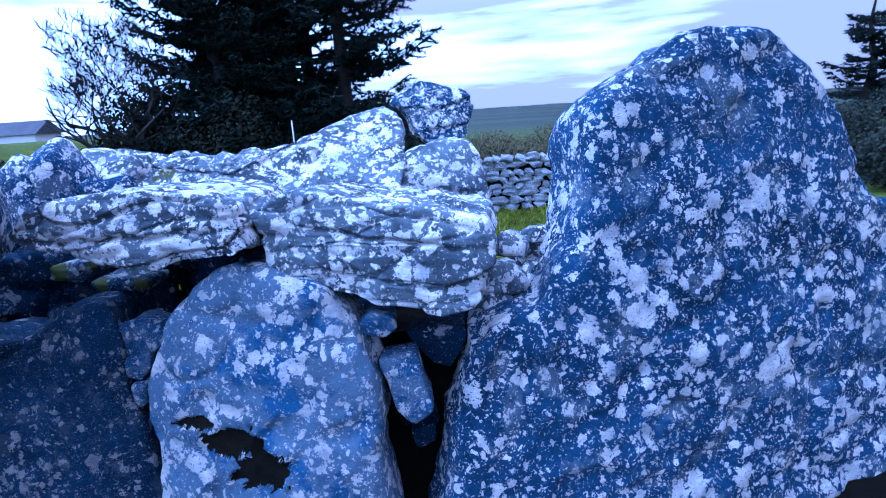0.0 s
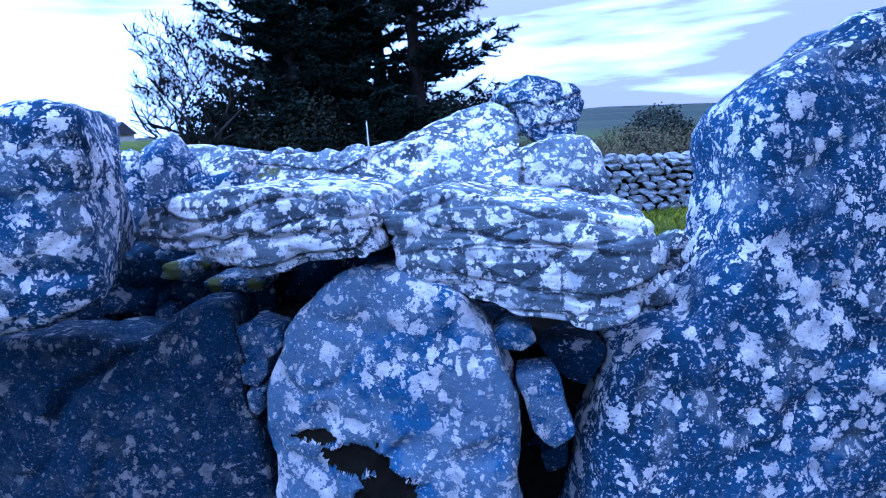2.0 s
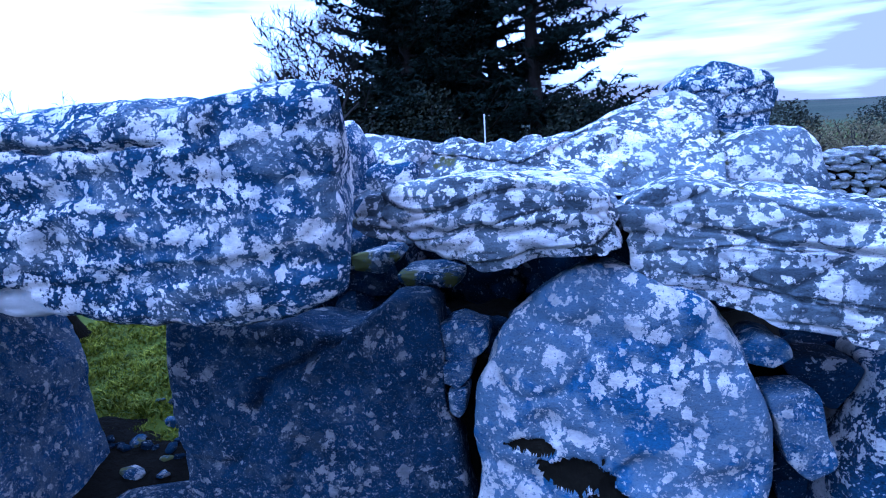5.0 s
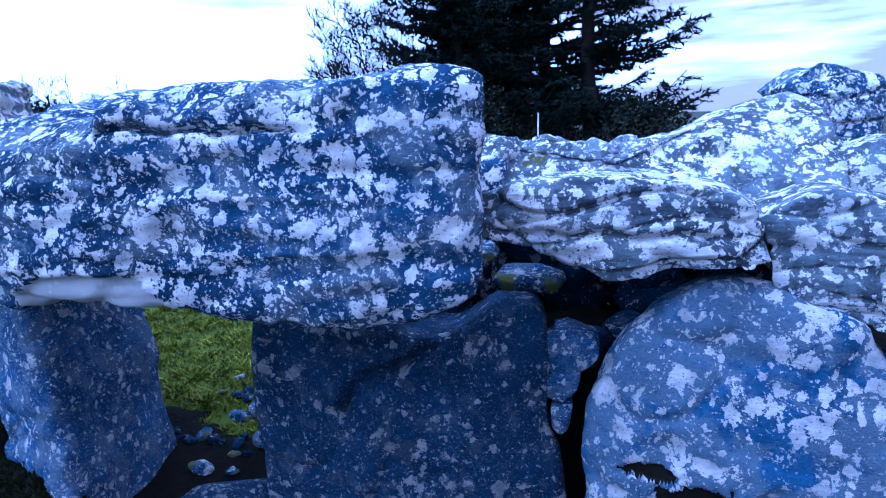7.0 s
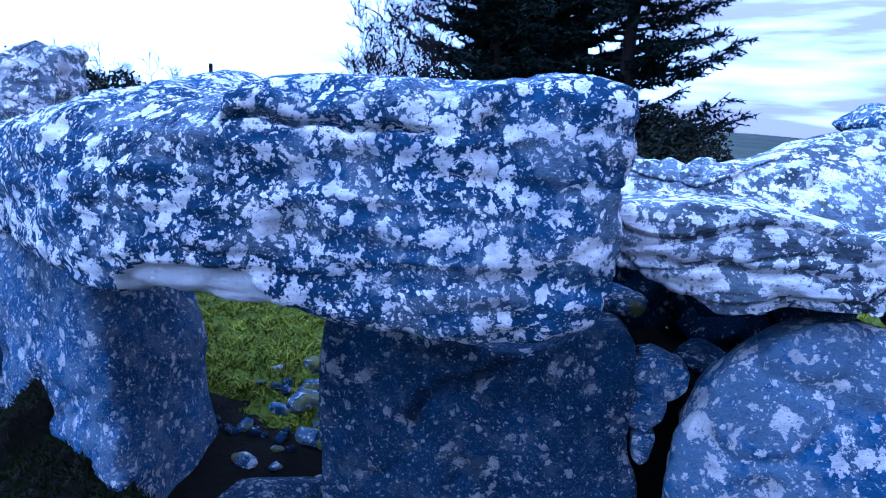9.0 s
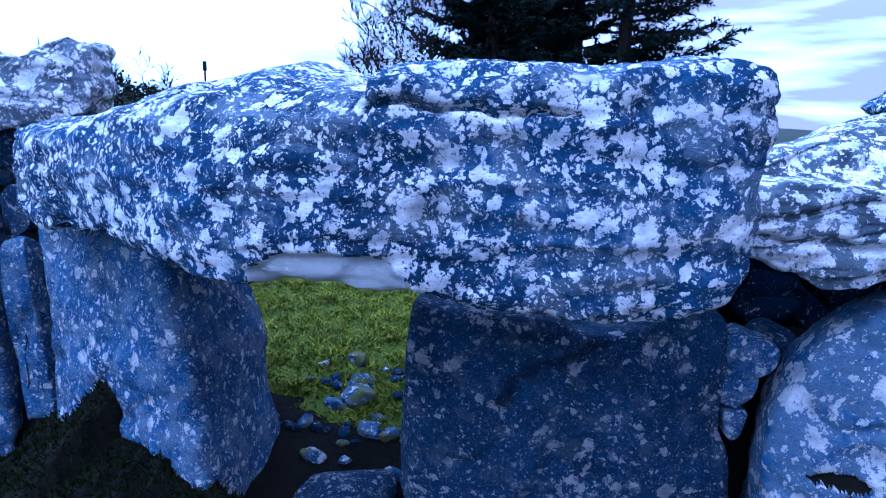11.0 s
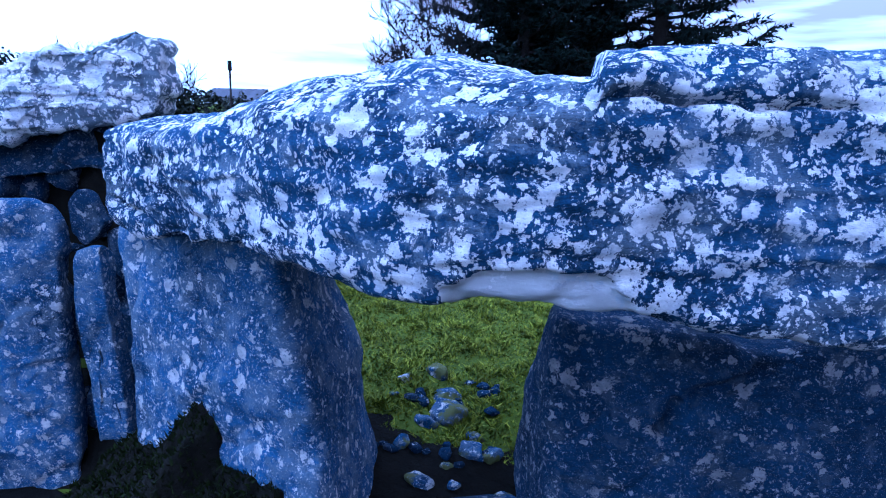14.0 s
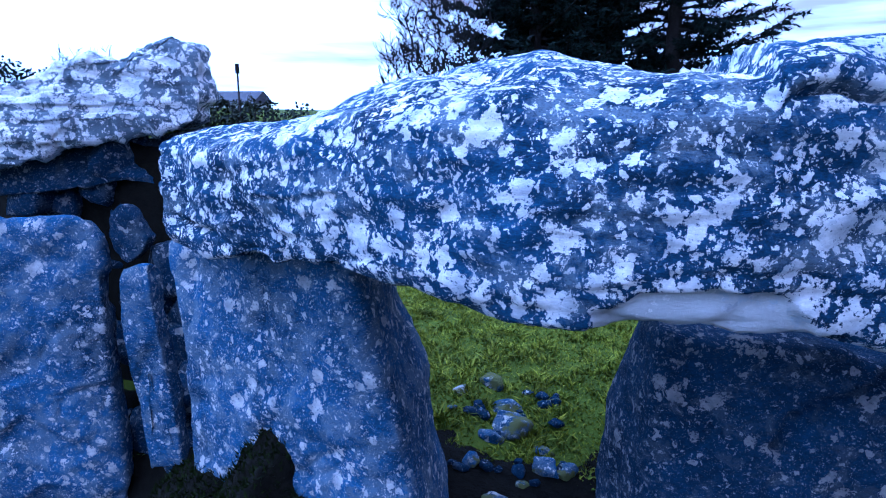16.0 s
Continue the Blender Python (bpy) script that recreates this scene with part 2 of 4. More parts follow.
def spline(points, count, closed=True):
    """Catmull-Rom through the points, evenly spaced by length."""
    p = [Vector(q) for q in points]
    k = len(p)
    dense = []
    for i in range(k if closed else k - 1):
        if closed:
            a, b, c, d = p[i - 1], p[i], p[(i + 1) % k], p[(i + 2) % k]
        else:
            a, b, c, d = p[max(i - 1, 0)], p[i], p[i + 1], p[min(i + 2, k - 1)]
        for s in range(16):
            t = s / 16
            q = 0.5 * (2 * b + (c - a) * t + (2 * a - 5 * b + 4 * c - d) * t * t + (3 * b - a - 3 * c + d) * t ** 3)
            dense.append(b.lerp(c, t) * 0.45 + q * 0.55)
    dense.append(p[0].copy() if closed else p[-1].copy())
    run = [0.0]
    for a, b in zip(dense, dense[1:]):
        run.append(run[-1] + (b - a).length)
    out, j = [], 0
    n = count if closed else count - 1
    for i in range(count):
        want = run[-1] * i / n
        while j < len(run) - 2 and run[j + 1] < want:
            j += 1
        span = run[j + 1] - run[j] or 1
        out.append(dense[j].lerp(dense[j + 1], (want - run[j]) / span))
    return out


def in_painted_hollow(p, painted_hollows):
    for x, z, rx, rz in painted_hollows:
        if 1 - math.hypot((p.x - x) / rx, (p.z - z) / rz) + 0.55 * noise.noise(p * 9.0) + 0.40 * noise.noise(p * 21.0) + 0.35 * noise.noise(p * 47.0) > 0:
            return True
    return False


def roughen(verts, faces, rough, seed, strata=0.0, cracks=(), painted_hollows=(), fissure=0.0):
    """Push the vertices along their normals: lumps, chips and layered ledges; cracks are grooves between two points."""
    me = bpy.data.meshes.new("tmp")
    me.from_pydata(verts, [], faces)
    me.update()
    normals = [v.normal.copy() for v in me.vertices]
    bpy.data.meshes.remove(me)
    off = Vector((seed * 3.17, seed * 1.91, seed * 5.3))
    out = []
    for v, nrm in zip(verts, normals):
        q = v + off
        d = rough * (0.9 * noise.noise(q * 2.3) + 0.45 * noise.noise(q * 5.7) + 0.34 * noise.noise(q * 13.0) + 0.22 * noise.noise(q * 29.0))
        d -= rough * 1.3 * max(0.0, 1 - 7 * abs(noise.noise(q * 2.9 + Vector((3, 8, 1))))) * (0.5 + 0.5 * noise.noise(q * 1.3))
        chip = noise.noise(q * 4.1 + Vector((9, 2, 4)))
        if chip > 0.28:
            d -= rough * 1.1 * min(chip - 0.28, 0.2) / 0.2
        if strata:
            lay = Vector((q.x * 1.6, q.y * 1.6, q.z * 19.0))
            f = noise.noise(lay)
            d += strata * (math.tanh(f * 11.0) * 0.6 + 0.4 * noise.noise(lay * 2.2))
        if fissure:
            cell = Vector((q.x * 2.0 + q.z * 0.9, q.y * 2.0, q.z * 7.5 - q.x * 0.9)) + Vector((0.3, 0.2, 0.35)) * noise.noise(q * 3.5)
            near, spots = noise.voronoi(cell)
            d -= fissure * max(0.0, 1 - (near[1] - near[0]) * 9.0)
            d += fissure * 0.9 * (noise.cell(spots[0] * 7.3) - 0.5)
        for a, b, width, depth in cracks:
            a, b = Vector(a), Vector(b)
            ab = b - a
            t = max(0.0, min(1.0, (v - a).dot(ab) / ab.length_squared))
            w = a + ab * t + Vector((0, 0, 0.018 * noise.noise(v * 9.0) + 0.01 * noise.noise(v * 25.0)))
            gap = math.hypot((v - w).z, 0.35 * (v.xy - w.xy).length)
            taper = min(1.0, 6 * min(t, 1 - t) + 0.25)
            d -= depth * taper * math.exp(-(gap / width) ** 2)
        if painted_hollows and nrm.y < -0.5 and in_painted_hollow(v, painted_hollows):
            d -= 0.02
        out.append(v + nrm * d)
    return out


def stone(name, at, turn, outline, thick, mat, lean=0.0, bulge=0.06, edge=0.08, rough=0.022, seed=1, fine=1.0, strata=0.0,
          cracks=(), painted_hollows=(), proud=0.45, skew=None, fissure=0.0, label="", category="stone", group=""):
    """A boulder or slab: an outline (along, height) on a face that starts at `at` and runs along `turn`, with rounded edges and depth."""
    along = Vector((math.cos(radians(turn)), math.sin(radians(turn)), 0))
    back = Vector((-along.y, along.x, 0))
    count = int(max(40, min(260, 150 * fine)))
    ring = spline([(u, v, 0) for u, v in outline], count)
    cu = sum(p.x for p in ring) / count
    cv = sum(p.y for p in ring) / count
    rings = int(26 * fine) + 4
    prof = [((k / rings) * 0.9, bulge * 0.85 * (k / rings) ** 2) for k in range(1, rings + 1)]
    d0 = prof[-1][1]
    for k in range(1, 7):
        a = math.pi / 2 * k / 6
        prof.append((0.9 + 0.1 * math.sin(a), d0 + edge * (1 - math.cos(a))))
    steps = max(4, int(thick / 0.05))
    d1 = d0 + edge
    for k in range(1, steps + 1):
        prof.append((1.0 - 0.10 * (k / steps) ** 2, d1 + (thick - edge) * k / steps))
    for k in range(1, 6):
        a = math.pi / 2 * k / 5
        prof.append((0.9 * math.cos(a) * 0.999 + 0.001, thick + d0 + edge * math.sin(a)))
    verts = []
    front = proud * (d0 + edge)

    def place(u, v, w):
        if skew:
            u = skew(u, v, w)
        return Vector((at[0], at[1], 0)) + along * u + back * (w - front + lean * (v - 1.0)) + Vector((0, 0, v))
    verts.append(place(cu, cv, 0))
    for s, w in prof:
        for p in ring:
            verts.append(place(cu + (p.x - cu) * s, cv + (p.y - cv) * s, w))
    faces = [(0, 1 + i, 1 + (i + 1) % count) for i in range(count)]
    for r in range(len(prof) - 1):
        a, b = 1 + r * count, 1 + (r + 1) * count
        for i in range(count):
            j = (i + 1) % count
            faces.append((a + i, b + i, b + j, a + j))
    faces = [tuple(reversed(f)) for f in faces]
    plain = verts
    verts = roughen(verts, faces, rough, seed, strata, cracks, painted_hollows, fissure)
    low = min(v.z for v in verts)
    mid = place(cu, cv, thick / 2)
    ob = mesh_object(name, verts, faces, mat, label=label, category=category, group=group, base=(mid.x, mid.y, low))
    # The hollow's darkness is painted: near-black faces, pushed in only 2 cm.
    if painted_hollows:
        ob.data.materials.append(EARTH_SHADE)
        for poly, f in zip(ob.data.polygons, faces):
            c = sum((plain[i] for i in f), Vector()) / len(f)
            if poly.normal.y < -0.4 and in_painted_hollow(c, painted_hollows):
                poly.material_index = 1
    return ob


def rock(name, centre, size, mat, seed, label="", group="", category="stone", parent=None, res=14, rough=0.16, boxy=0.55):
    """A small loose stone: a blunt box worn by noise."""
    rnd = random.Random(seed)
    turn = Euler((rnd.uniform(-0.3, 0.3), rnd.uniform(-0.3, 0.3), rnd.uniform(0, 6.28))).to_matrix()
    verts, faces = [], []
    rows, cols = res, res * 2
    off = Vector((seed * 1.7, seed * 0.9, seed * 2.3))
    cuts = []
    for _ in range(11):
        u = Vector((rnd.gauss(0, 1), rnd.gauss(0, 1), rnd.gauss(0, 1))).normalized()
        cuts.append((u, rnd.uniform(0.62, 0.9)))
    for i in range(rows + 1):
        th = math.pi * i / rows
        for j in range(cols):
            ph = 2 * math.pi * j / cols
            d = Vector((math.sin(th) * math.cos(ph), math.sin(th) * math.sin(ph), math.cos(th)))
            m = (abs(d.x) ** 4 + abs(d.y) ** 4 + abs(d.z) ** 4) ** 0.25
            q = d / (1 - boxy + boxy * m)
            for u, far in cuts:
                over = q.dot(u) - far
                if over > 0:
                    q -= u * over * 0.93
            q *= 1.12 + rough * (noise.noise(d * 1.6 + off) + 0.4 * noise.noise(d * 4.5 + off))
            q = Vector((q.x * size[0] / 2, q.y * size[1] / 2, q.z * size[2] / 2))
            verts.append(Vector(centre) + turn @ q)
    for i in range(rows):
        for j in range(cols):
            k = (j + 1) % cols
            faces.append((i * cols + j, (i + 1) * cols + j, (i + 1) * cols + k, i * cols + k))
    low = min(v.z for v in verts)
    return mesh_object(name, verts, faces, mat, parent=parent, label=label, category=category, group=group, base=(centre[0], centre[1], low))


def tube(path, radii, sides=7):
    verts, faces = [], []
    for k, (p, r) in enumerate(zip(path, radii)):
        p = Vector(p)
        d = (Vector(path[min(k + 1, len(path) - 1)]) - Vector(path[max(k - 1, 0)])).normalized()
        a = d.orthogonal().normalized()
        b = d.cross(a)
        for s in range(sides):
            t = 2 * math.pi * s / sides
            verts.append(p + (a * math.cos(t) + b * math.sin(t)) * r)
    for k in range(len(path) - 1):
        for s in range(sides):
            u = (s + 1) % sides
            faces.append((k * sides + s, k * sides + u, (k + 1) * sides + u, (k + 1) * sides + s))
    return verts, faces


class Soup:
    """Gathers many small pieces into one mesh."""

    def __init__(self):
        self.v, self.f = [], []

    def add(self, verts, faces):
        k = len(self.v)
        self.v += verts
        self.f += [tuple(i + k for i in f) for f in faces]


# ---- ground ----
def terrain(x, y):
    r = math.hypot(x, y - 3)
    z = 0.02 + 0.05 * noise.noise(Vector((x * 0.9, y * 0.9, 0))) + 0.03 * noise.noise(Vector((x * 2.7, y * 2.7, 4)))
    fall = max(0.0, min(1.0, (x + 4.6) / 6.5)) * max(0.0, min(1.0, (3.6 - y) / 1.0)) * max(0.0, min(1.0, (8.0 - r) / 3.0))
    z -= 0.62 * fall
    z -= 0.55 * max(0.0, min(1.0, (-4.0 - x) / 0.8)) * max(0.0, min(1.0, (3.2 - y) / 0.4))
    bank = max(0.0, min(1.0, (-x - 5.5) / 4.0)) * max(0.0, min(1.0, (y - 6.0) / 5.0))
    z += 1.75 * bank * bank * (3 - 2 * bank)
    far = max(0.0, min(1.0, (r - 250) / 1700))
    side = 1 - 0.75 * max(0.0, min(1.0, (x / max(y, 1.0) - 0.2) / 0.2))
    z += side * far * far * (3 - 2 * far) * (17 + 8 * noise.noise(Vector((x * 0.0011, y * 0.0011, 7))) + 5 * noise.noise(Vector((x * 0.005, y * 0.005, 2))))
    return z


def build_ground():
    verts, faces = [(0, 3, terrain(0, 3))], []
    radii = [0.15 * k for k in range(1, 61)] + [9.0 * 1.075 ** k for k in range(1, 84)]
    cols = 160
    for r in radii:
        for j in range(cols):
            a = 2 * math.pi * j / cols
            x, y = -1.5 + r * math.cos(a), 3 + r * math.sin(a)
            verts.append((x, y, terrain(x, y)))
    for j in range(cols):
        faces.append((0, 1 + j, 1 + (j + 1) % cols))
    for i in range(len(radii) - 1):
        for j in range(cols):
            k = (j + 1) % cols
            a, b = 1 + i * cols, 1 + (i + 1) * cols
            faces.append((a + j, b + j, b + k, a + k))
    m, n, l, b = material("ground")
    co = n.new("ShaderNodeTexCoord").outputs["Object"]
    fine = noise_node(n, l, co, 14, 8, 0.7)
    mid = noise_node(n, l, co, 1.1, 5, 0.6)
    wide = noise_node(n, l, co, 0.012, 5, 0.6)
    near = ramp(n, [(0.3, (0.022, 0.03, 0.002)), (0.55, (0.06, 0.078, 0.003)), (0.75, (0.13, 0.135, 0.008))])
    l.new(mix(n, l, 0.5, fine.outputs["Fac"], mid.outputs["Fac"]), near.inputs["Fac"])
    farm = ramp(n, [(0.38, (0.012, 0.016, 0.014)), (0.5, (0.024, 0.034, 0.02)), (0.6, (0.04, 0.042, 0.028))])
    l.new(wide.outputs["Fac"], farm.inputs["Fac"])
    span = n.new("ShaderNodeVectorMath")
    span.operation = "LENGTH"
    l.new(co, span.inputs[0])
    away = n.new("ShaderNodeMapRange")
    away.inputs["From Min"].default_value, away.inputs["From Max"].default_value = 25, 70
    l.new(span.outputs["Value"], away.inputs["Value"])
    l.new(mix(n, l, away.outputs["Result"], near.outputs["Color"], farm.outputs["Color"]), b.inputs["Base Color"])
    b.inputs["Roughness"].default_value = 1.0
    b.inputs["Specular IOR Level"].default_value = 0.1
    bp = n.new("ShaderNodeBump")
    bp.inputs["Strength"].default_value, bp.inputs["Distance"].default_value = 0.6, 0.03
    l.new(fine.outputs["Fac"], bp.inputs["Height"])
    l.new(bp.outputs["Normal"], b.inputs["Normal"])
    mesh_object("ground", verts, faces, m, label="rough green pasture running out to low distant hills", category="ground", kind="structure")


build_ground()

# ---- the stones of the tomb ----
stone("standing_stone", (0.10, 2.50), 16.3,
      [(-0.15, 0.28), (-0.08, 0.45), (-0.02, 0.62), (0.00, 0.73), (0.13, 0.80), (0.34, 0.87), (0.46, 1.03), (0.56, 1.20), (0.61, 1.43), (0.62, 1.64), (0.69, 1.74), (0.86, 1.84), (1.10, 1.96), (1.18, 2.02), (1.43, 2.04), (1.70, 2.02), (1.80, 1.94), (1.93, 1.78), (2.07, 1.63), (2.20, 1.43), (2.29, 1.25), (2.44, 1.08), (2.55, 0.88), (2.54, 0.69), (2.50, 0.31), (2.39, 0.16), (2.29, -0.75), (-0.25, -0.75)],
      0.55, STONE_TALL, lean=0.12, cracks=[((0.30, 2.41, 0.81), (0.21, 2.36, 0.60), 0.02, 0.06), ((0.21, 2.36, 0.60), (0.14, 2.32, 0.41), 0.02, 0.06)], proud=1.0, bulge=0.07, edge=0.1, rough=0.028, seed=1, fine=1.6, strata=0.004, label="tall pointed standing stone, grey with pale lichen patches")
stone("corbel_slab", (-0.95, 2.45), -9.0,
      [(0.13, 1.36), (0.31, 1.43), (0.49, 1.41), (0.69, 1.38), (0.87, 1.35), (1.04, 1.31), (1.13, 1.29), (1.17, 1.20), (1.17, 1.10), (1.14, 1.00), (1.07, 0.92), (0.94, 0.89), (0.84, 0.91), (0.67, 0.94), (0.49, 1.00), (0.33, 1.06), (0.19, 1.10), (0.17, 1.21), (0.15, 1.30)],
      0.75, STONE_PALE, lean=0.10, bulge=0.03, edge=0.02, rough=0.018, seed=2, fine=2.4, fissure=0.015, strata=0.005, cracks=[((-0.66, 2.40, 1.30), (0.14, 2.28, 1.17), 0.009, 0.05), ((-0.35, 2.37, 1.37), (0.12, 2.29, 1.26), 0.008, 0.04), ((-0.6, 2.40, 1.12), (0.0, 2.30, 1.0), 0.007, 0.03)], label="pale layered slab resting over the gap between two uprights", group="roof slabs of the tomb")
stone("corbel_slab", (-1.90, 2.35), -3.8,
      [(0.10, 1.32), (0.16, 1.43), (0.32, 1.47), (0.51, 1.48), (0.68, 1.48), (0.89, 1.47), (1.06, 1.41), (1.10, 1.30), (1.12, 1.23), (1.05, 1.20), (0.87, 1.19), (0.74, 1.16), (0.61, 1.15), (0.44, 1.23), (0.23, 1.26)],
      0.80, STONE_PALE, lean=0.15, bulge=0.03, edge=0.018, rough=0.018, seed=3, fine=2.4, fissure=0.014, strata=0.003, cracks=[((-1.75, 2.33, 1.30), (-0.8, 2.27, 1.315), 0.014, 0.09), ((-1.5, 2.33, 1.235), (-1.0, 2.27, 1.22), 0.008, 0.03)], label="long pale slab split by a level crack, covered in lichen", group="roof slabs of the tomb")
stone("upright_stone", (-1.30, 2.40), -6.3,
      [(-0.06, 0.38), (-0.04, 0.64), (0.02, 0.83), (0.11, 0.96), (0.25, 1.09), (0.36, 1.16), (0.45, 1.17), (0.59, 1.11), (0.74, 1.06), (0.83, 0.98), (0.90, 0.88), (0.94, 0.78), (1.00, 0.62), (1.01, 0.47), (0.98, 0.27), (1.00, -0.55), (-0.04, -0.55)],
      0.45, STONE_SMOOTH, lean=0.08, bulge=0.08, edge=0.06, rough=0.022, seed=5, fine=2.0, painted_hollows=[(-0.98, 0.40, 0.13, 0.07), (-0.85, 0.28, 0.12, 0.08), (-1.12, 0.49, 0.09, 0.03)], label="broad round-shouldered upright slab with pale lichen crust", group="uprights of the tomb")
# The lintel's shade on this slab is part of its dark colour.
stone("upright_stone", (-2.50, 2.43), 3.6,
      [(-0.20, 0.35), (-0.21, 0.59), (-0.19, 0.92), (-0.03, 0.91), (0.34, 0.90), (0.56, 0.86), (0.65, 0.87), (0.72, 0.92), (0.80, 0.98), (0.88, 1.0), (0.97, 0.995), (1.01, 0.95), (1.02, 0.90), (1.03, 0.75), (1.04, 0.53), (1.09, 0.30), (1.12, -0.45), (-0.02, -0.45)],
      0.50, STONE_BARE_SHADE, lean=0.05, skew=lambda u, v, w: u - (0.45 * max(0.0, w - 0.05) * min(1.0, max(0.0, 1.02 - v) * 1.1) if u < 0.2 else 0.0), cracks=[((-1.85, 2.43, 0.91), (-2.00, 2.41, 0.79), 0.018, 0.12), ((-2.00, 2.41, 0.79), (-2.22, 2.39, 0.67), 0.018, 0.12), ((-2.22, 2.39, 0.67), (-2.30, 2.38, 0.53), 0.018, 0.1)], bulge=0.05, edge=0.05, rough=0.018, seed=6, fine=2.2, label="broad upright slab carrying one end of the lintel, shade put into its dark colour", group="uprights of the tomb")
stone("upright_stone", (-4.55, 2.62), -21.2,
      [(-0.21, 0.72), (-0.31, 1.06), (0.12, 1.15), (0.64, 1.20), (0.82, 1.16), (0.86, 1.05), (0.90, 0.87), (1.00, 0.65), (1.07, 0.50), (1.29, -0.70), (0.01, -0.70)],
      0.66, STONE_LOW, lean=0.06, skew=lambda u, v, w: u - 0.44 * max(0.0, w - 0.1) * (u > 0.3), bulge=0.03, edge=0.045, rough=0.022, seed=7, fine=2.2, label="leaning upright slab carrying the lintel, speckled with lichen", group="uprights of the tomb")
stone("packing_pillar", (-5.20, 2.76), 5.7,
      [(0.08, 0.68), (0.09, 0.85), (0.11, 0.91), (0.11, 0.91), (0.18, 0.94), (0.245, 0.94), (0.245, 0.93), (0.25, 0.77), (0.275, 0.57), (0.305, 0.34), (0.335, 0.10), (0.34, -0.09), (0.34, -0.09), (0.18, -0.11), (0.18, -0.11), (0.14, 0.14), (0.10, 0.44)],
      0.11, STONE_LOW, lean=0.04, proud=0.9, bulge=0.008, edge=0.014, rough=0.012, seed=8, label="thin narrow stone wedged upright between two larger slabs")
stone("upright_stone", (-5.90, 2.75), 19.7,
      [(-0.09, 1.09), (0.15, 1.12), (0.42, 1.13), (0.52, 1.11), (0.57, 1.04), (0.59, 0.88), (0.58, 0.63), (0.58, 0.35), (0.59, -0.75), (-0.09, -0.75)],
      0.20, STONE_LOW, lean=0.06, proud=1.0, fine=1.6, bulge=0.05, edge=0.045, rough=0.022, seed=9, cracks=[((-6.1, 2.68, 1.13), (-5.25, 2.98, 1.16), 0.01, 0.03)], label="square-topped upright stone with a rough lichened face", group="uprights of the tomb")
stone("capstone", (-5.60, 2.95), 19.7,
      [(-0.56, 1.35), (-0.18, 1.39), (-0.05, 1.46), (0.15, 1.50), (0.38, 1.55), (0.66, 1.60), (0.67, 1.79), (0.67, 1.97), (0.65, 2.03), (0.58, 2.04), (0.58, 2.04), (0.43, 1.98), (0.26, 1.89), (0.00, 1.87), (-0.25, 1.78), (-0.57, 1.71)],
      0.50, STONE_WHITE, lean=0.30, proud=1.0, bulge=0.05, edge=0.014, rough=0.036, seed=10, fine=2.0, fissure=0.009, strata=0.012, label="jagged pale capstone lying on the uprights")
stone("roof_slab", (-2.40, 2.95), 0.0,
      [(0.26, 1.24), (0.09, 1.47), (0.15, 1.66), (0.40, 1.57), (0.78, 1.58), (1.12, 1.55), (1.50, 1.60), (1.77, 1.72), (2.07, 1.81), (2.19, 1.71), (2.22, 1.54), (2.19, 1.32), (2.06, 1.25), (1.62, 1.28), (1.03, 1.29)],
      0.35, STONE_PALE, lean=1.30, bulge=0.02, edge=0.05, rough=0.02, seed=11, fine=2.0, fissure=0.008, strata=0.004, label="wide sloping roof slab with large white lichen blotches", group="roof slabs of the tomb")
stone("cap_block", (-0.25, 3.95), 11.3,
      [(0.18, 1.56), (0.13, 1.72), (0.02, 1.83), (0.13, 1.93), (0.26, 1.98), (0.60, 1.89), (0.64, 1.78), (0.59, 1.66), (0.54, 1.54), (0.31, 1.49)],
      0.45, STONE, lean=0.40, bulge=0.03, edge=0.035, rough=0.02, seed=12, fine=1.4, fissure=0.015, label="blocky grey stone perched on the end of the roof slab")
stone("cap_block", (-0.30, 3.40), 1.9,
      [(0.06, 1.25), (0.07, 1.42), (0.13, 1.51), (0.31, 1.57), (0.49, 1.56), (0.56, 1.47), (0.59, 1.34), (0.60, 1.19), (0.39, 1.18)],
      0.40, STONE_PALE, lean=0.40, bulge=0.05, edge=0.06, rough=0.02, seed=13, label="rounded pale block tucked under the perched stone")
stone("packing_stone", (-1.70, 2.55), 0.0,
      [(0.19, 0.87), (0.28, 0.90), (0.40, 0.86), (0.40, 0.79), (0.33, 0.73), (0.20, 0.73)],
      0.20, STONE_LOW, lean=0.00, bulge=0.012, edge=0.016, rough=0.012, seed=14, fine=0.5, label="small packing stone wedged between two uprights", group="packing stones")
stone("packing_stone", (-1.70, 2.52), 0.0,
      [(0.20, 0.72), (0.34, 0.75), (0.33, 0.66), (0.27, 0.60), (0.21, 0.63)],
      0.18, STONE_LOW, lean=0.00, bulge=0.012, edge=0.016, rough=0.01, seed=15, fine=0.5, label="small packing stone wedged between two uprights", group="packing stones")
stone("packing_stone", (-1.70, 2.50), 0.0,
      [(0.23, 0.60), (0.31, 0.61), (0.30, 0.52), (0.27, 0.49), (0.23, 0.52)],
      0.15, STONE_LOW, lean=0.00, bulge=0.012, edge=0.016, rough=0.008, seed=16, fine=0.5, label="small packing stone wedged between two uprights", group="packing stones")
stone("packing_stone", (-0.40, 2.45), 0.0,
      [(0.09, 0.69), (0.25, 0.70), (0.28, 0.58), (0.31, 0.46), (0.23, 0.40), (0.15, 0.47), (0.12, 0.59)],
      0.20, STONE_LOW, lean=0.20, bulge=0.012, edge=0.016, rough=0.008, seed=17, fine=0.6, label="smooth tilted block fallen into the gap", group="packing stones")
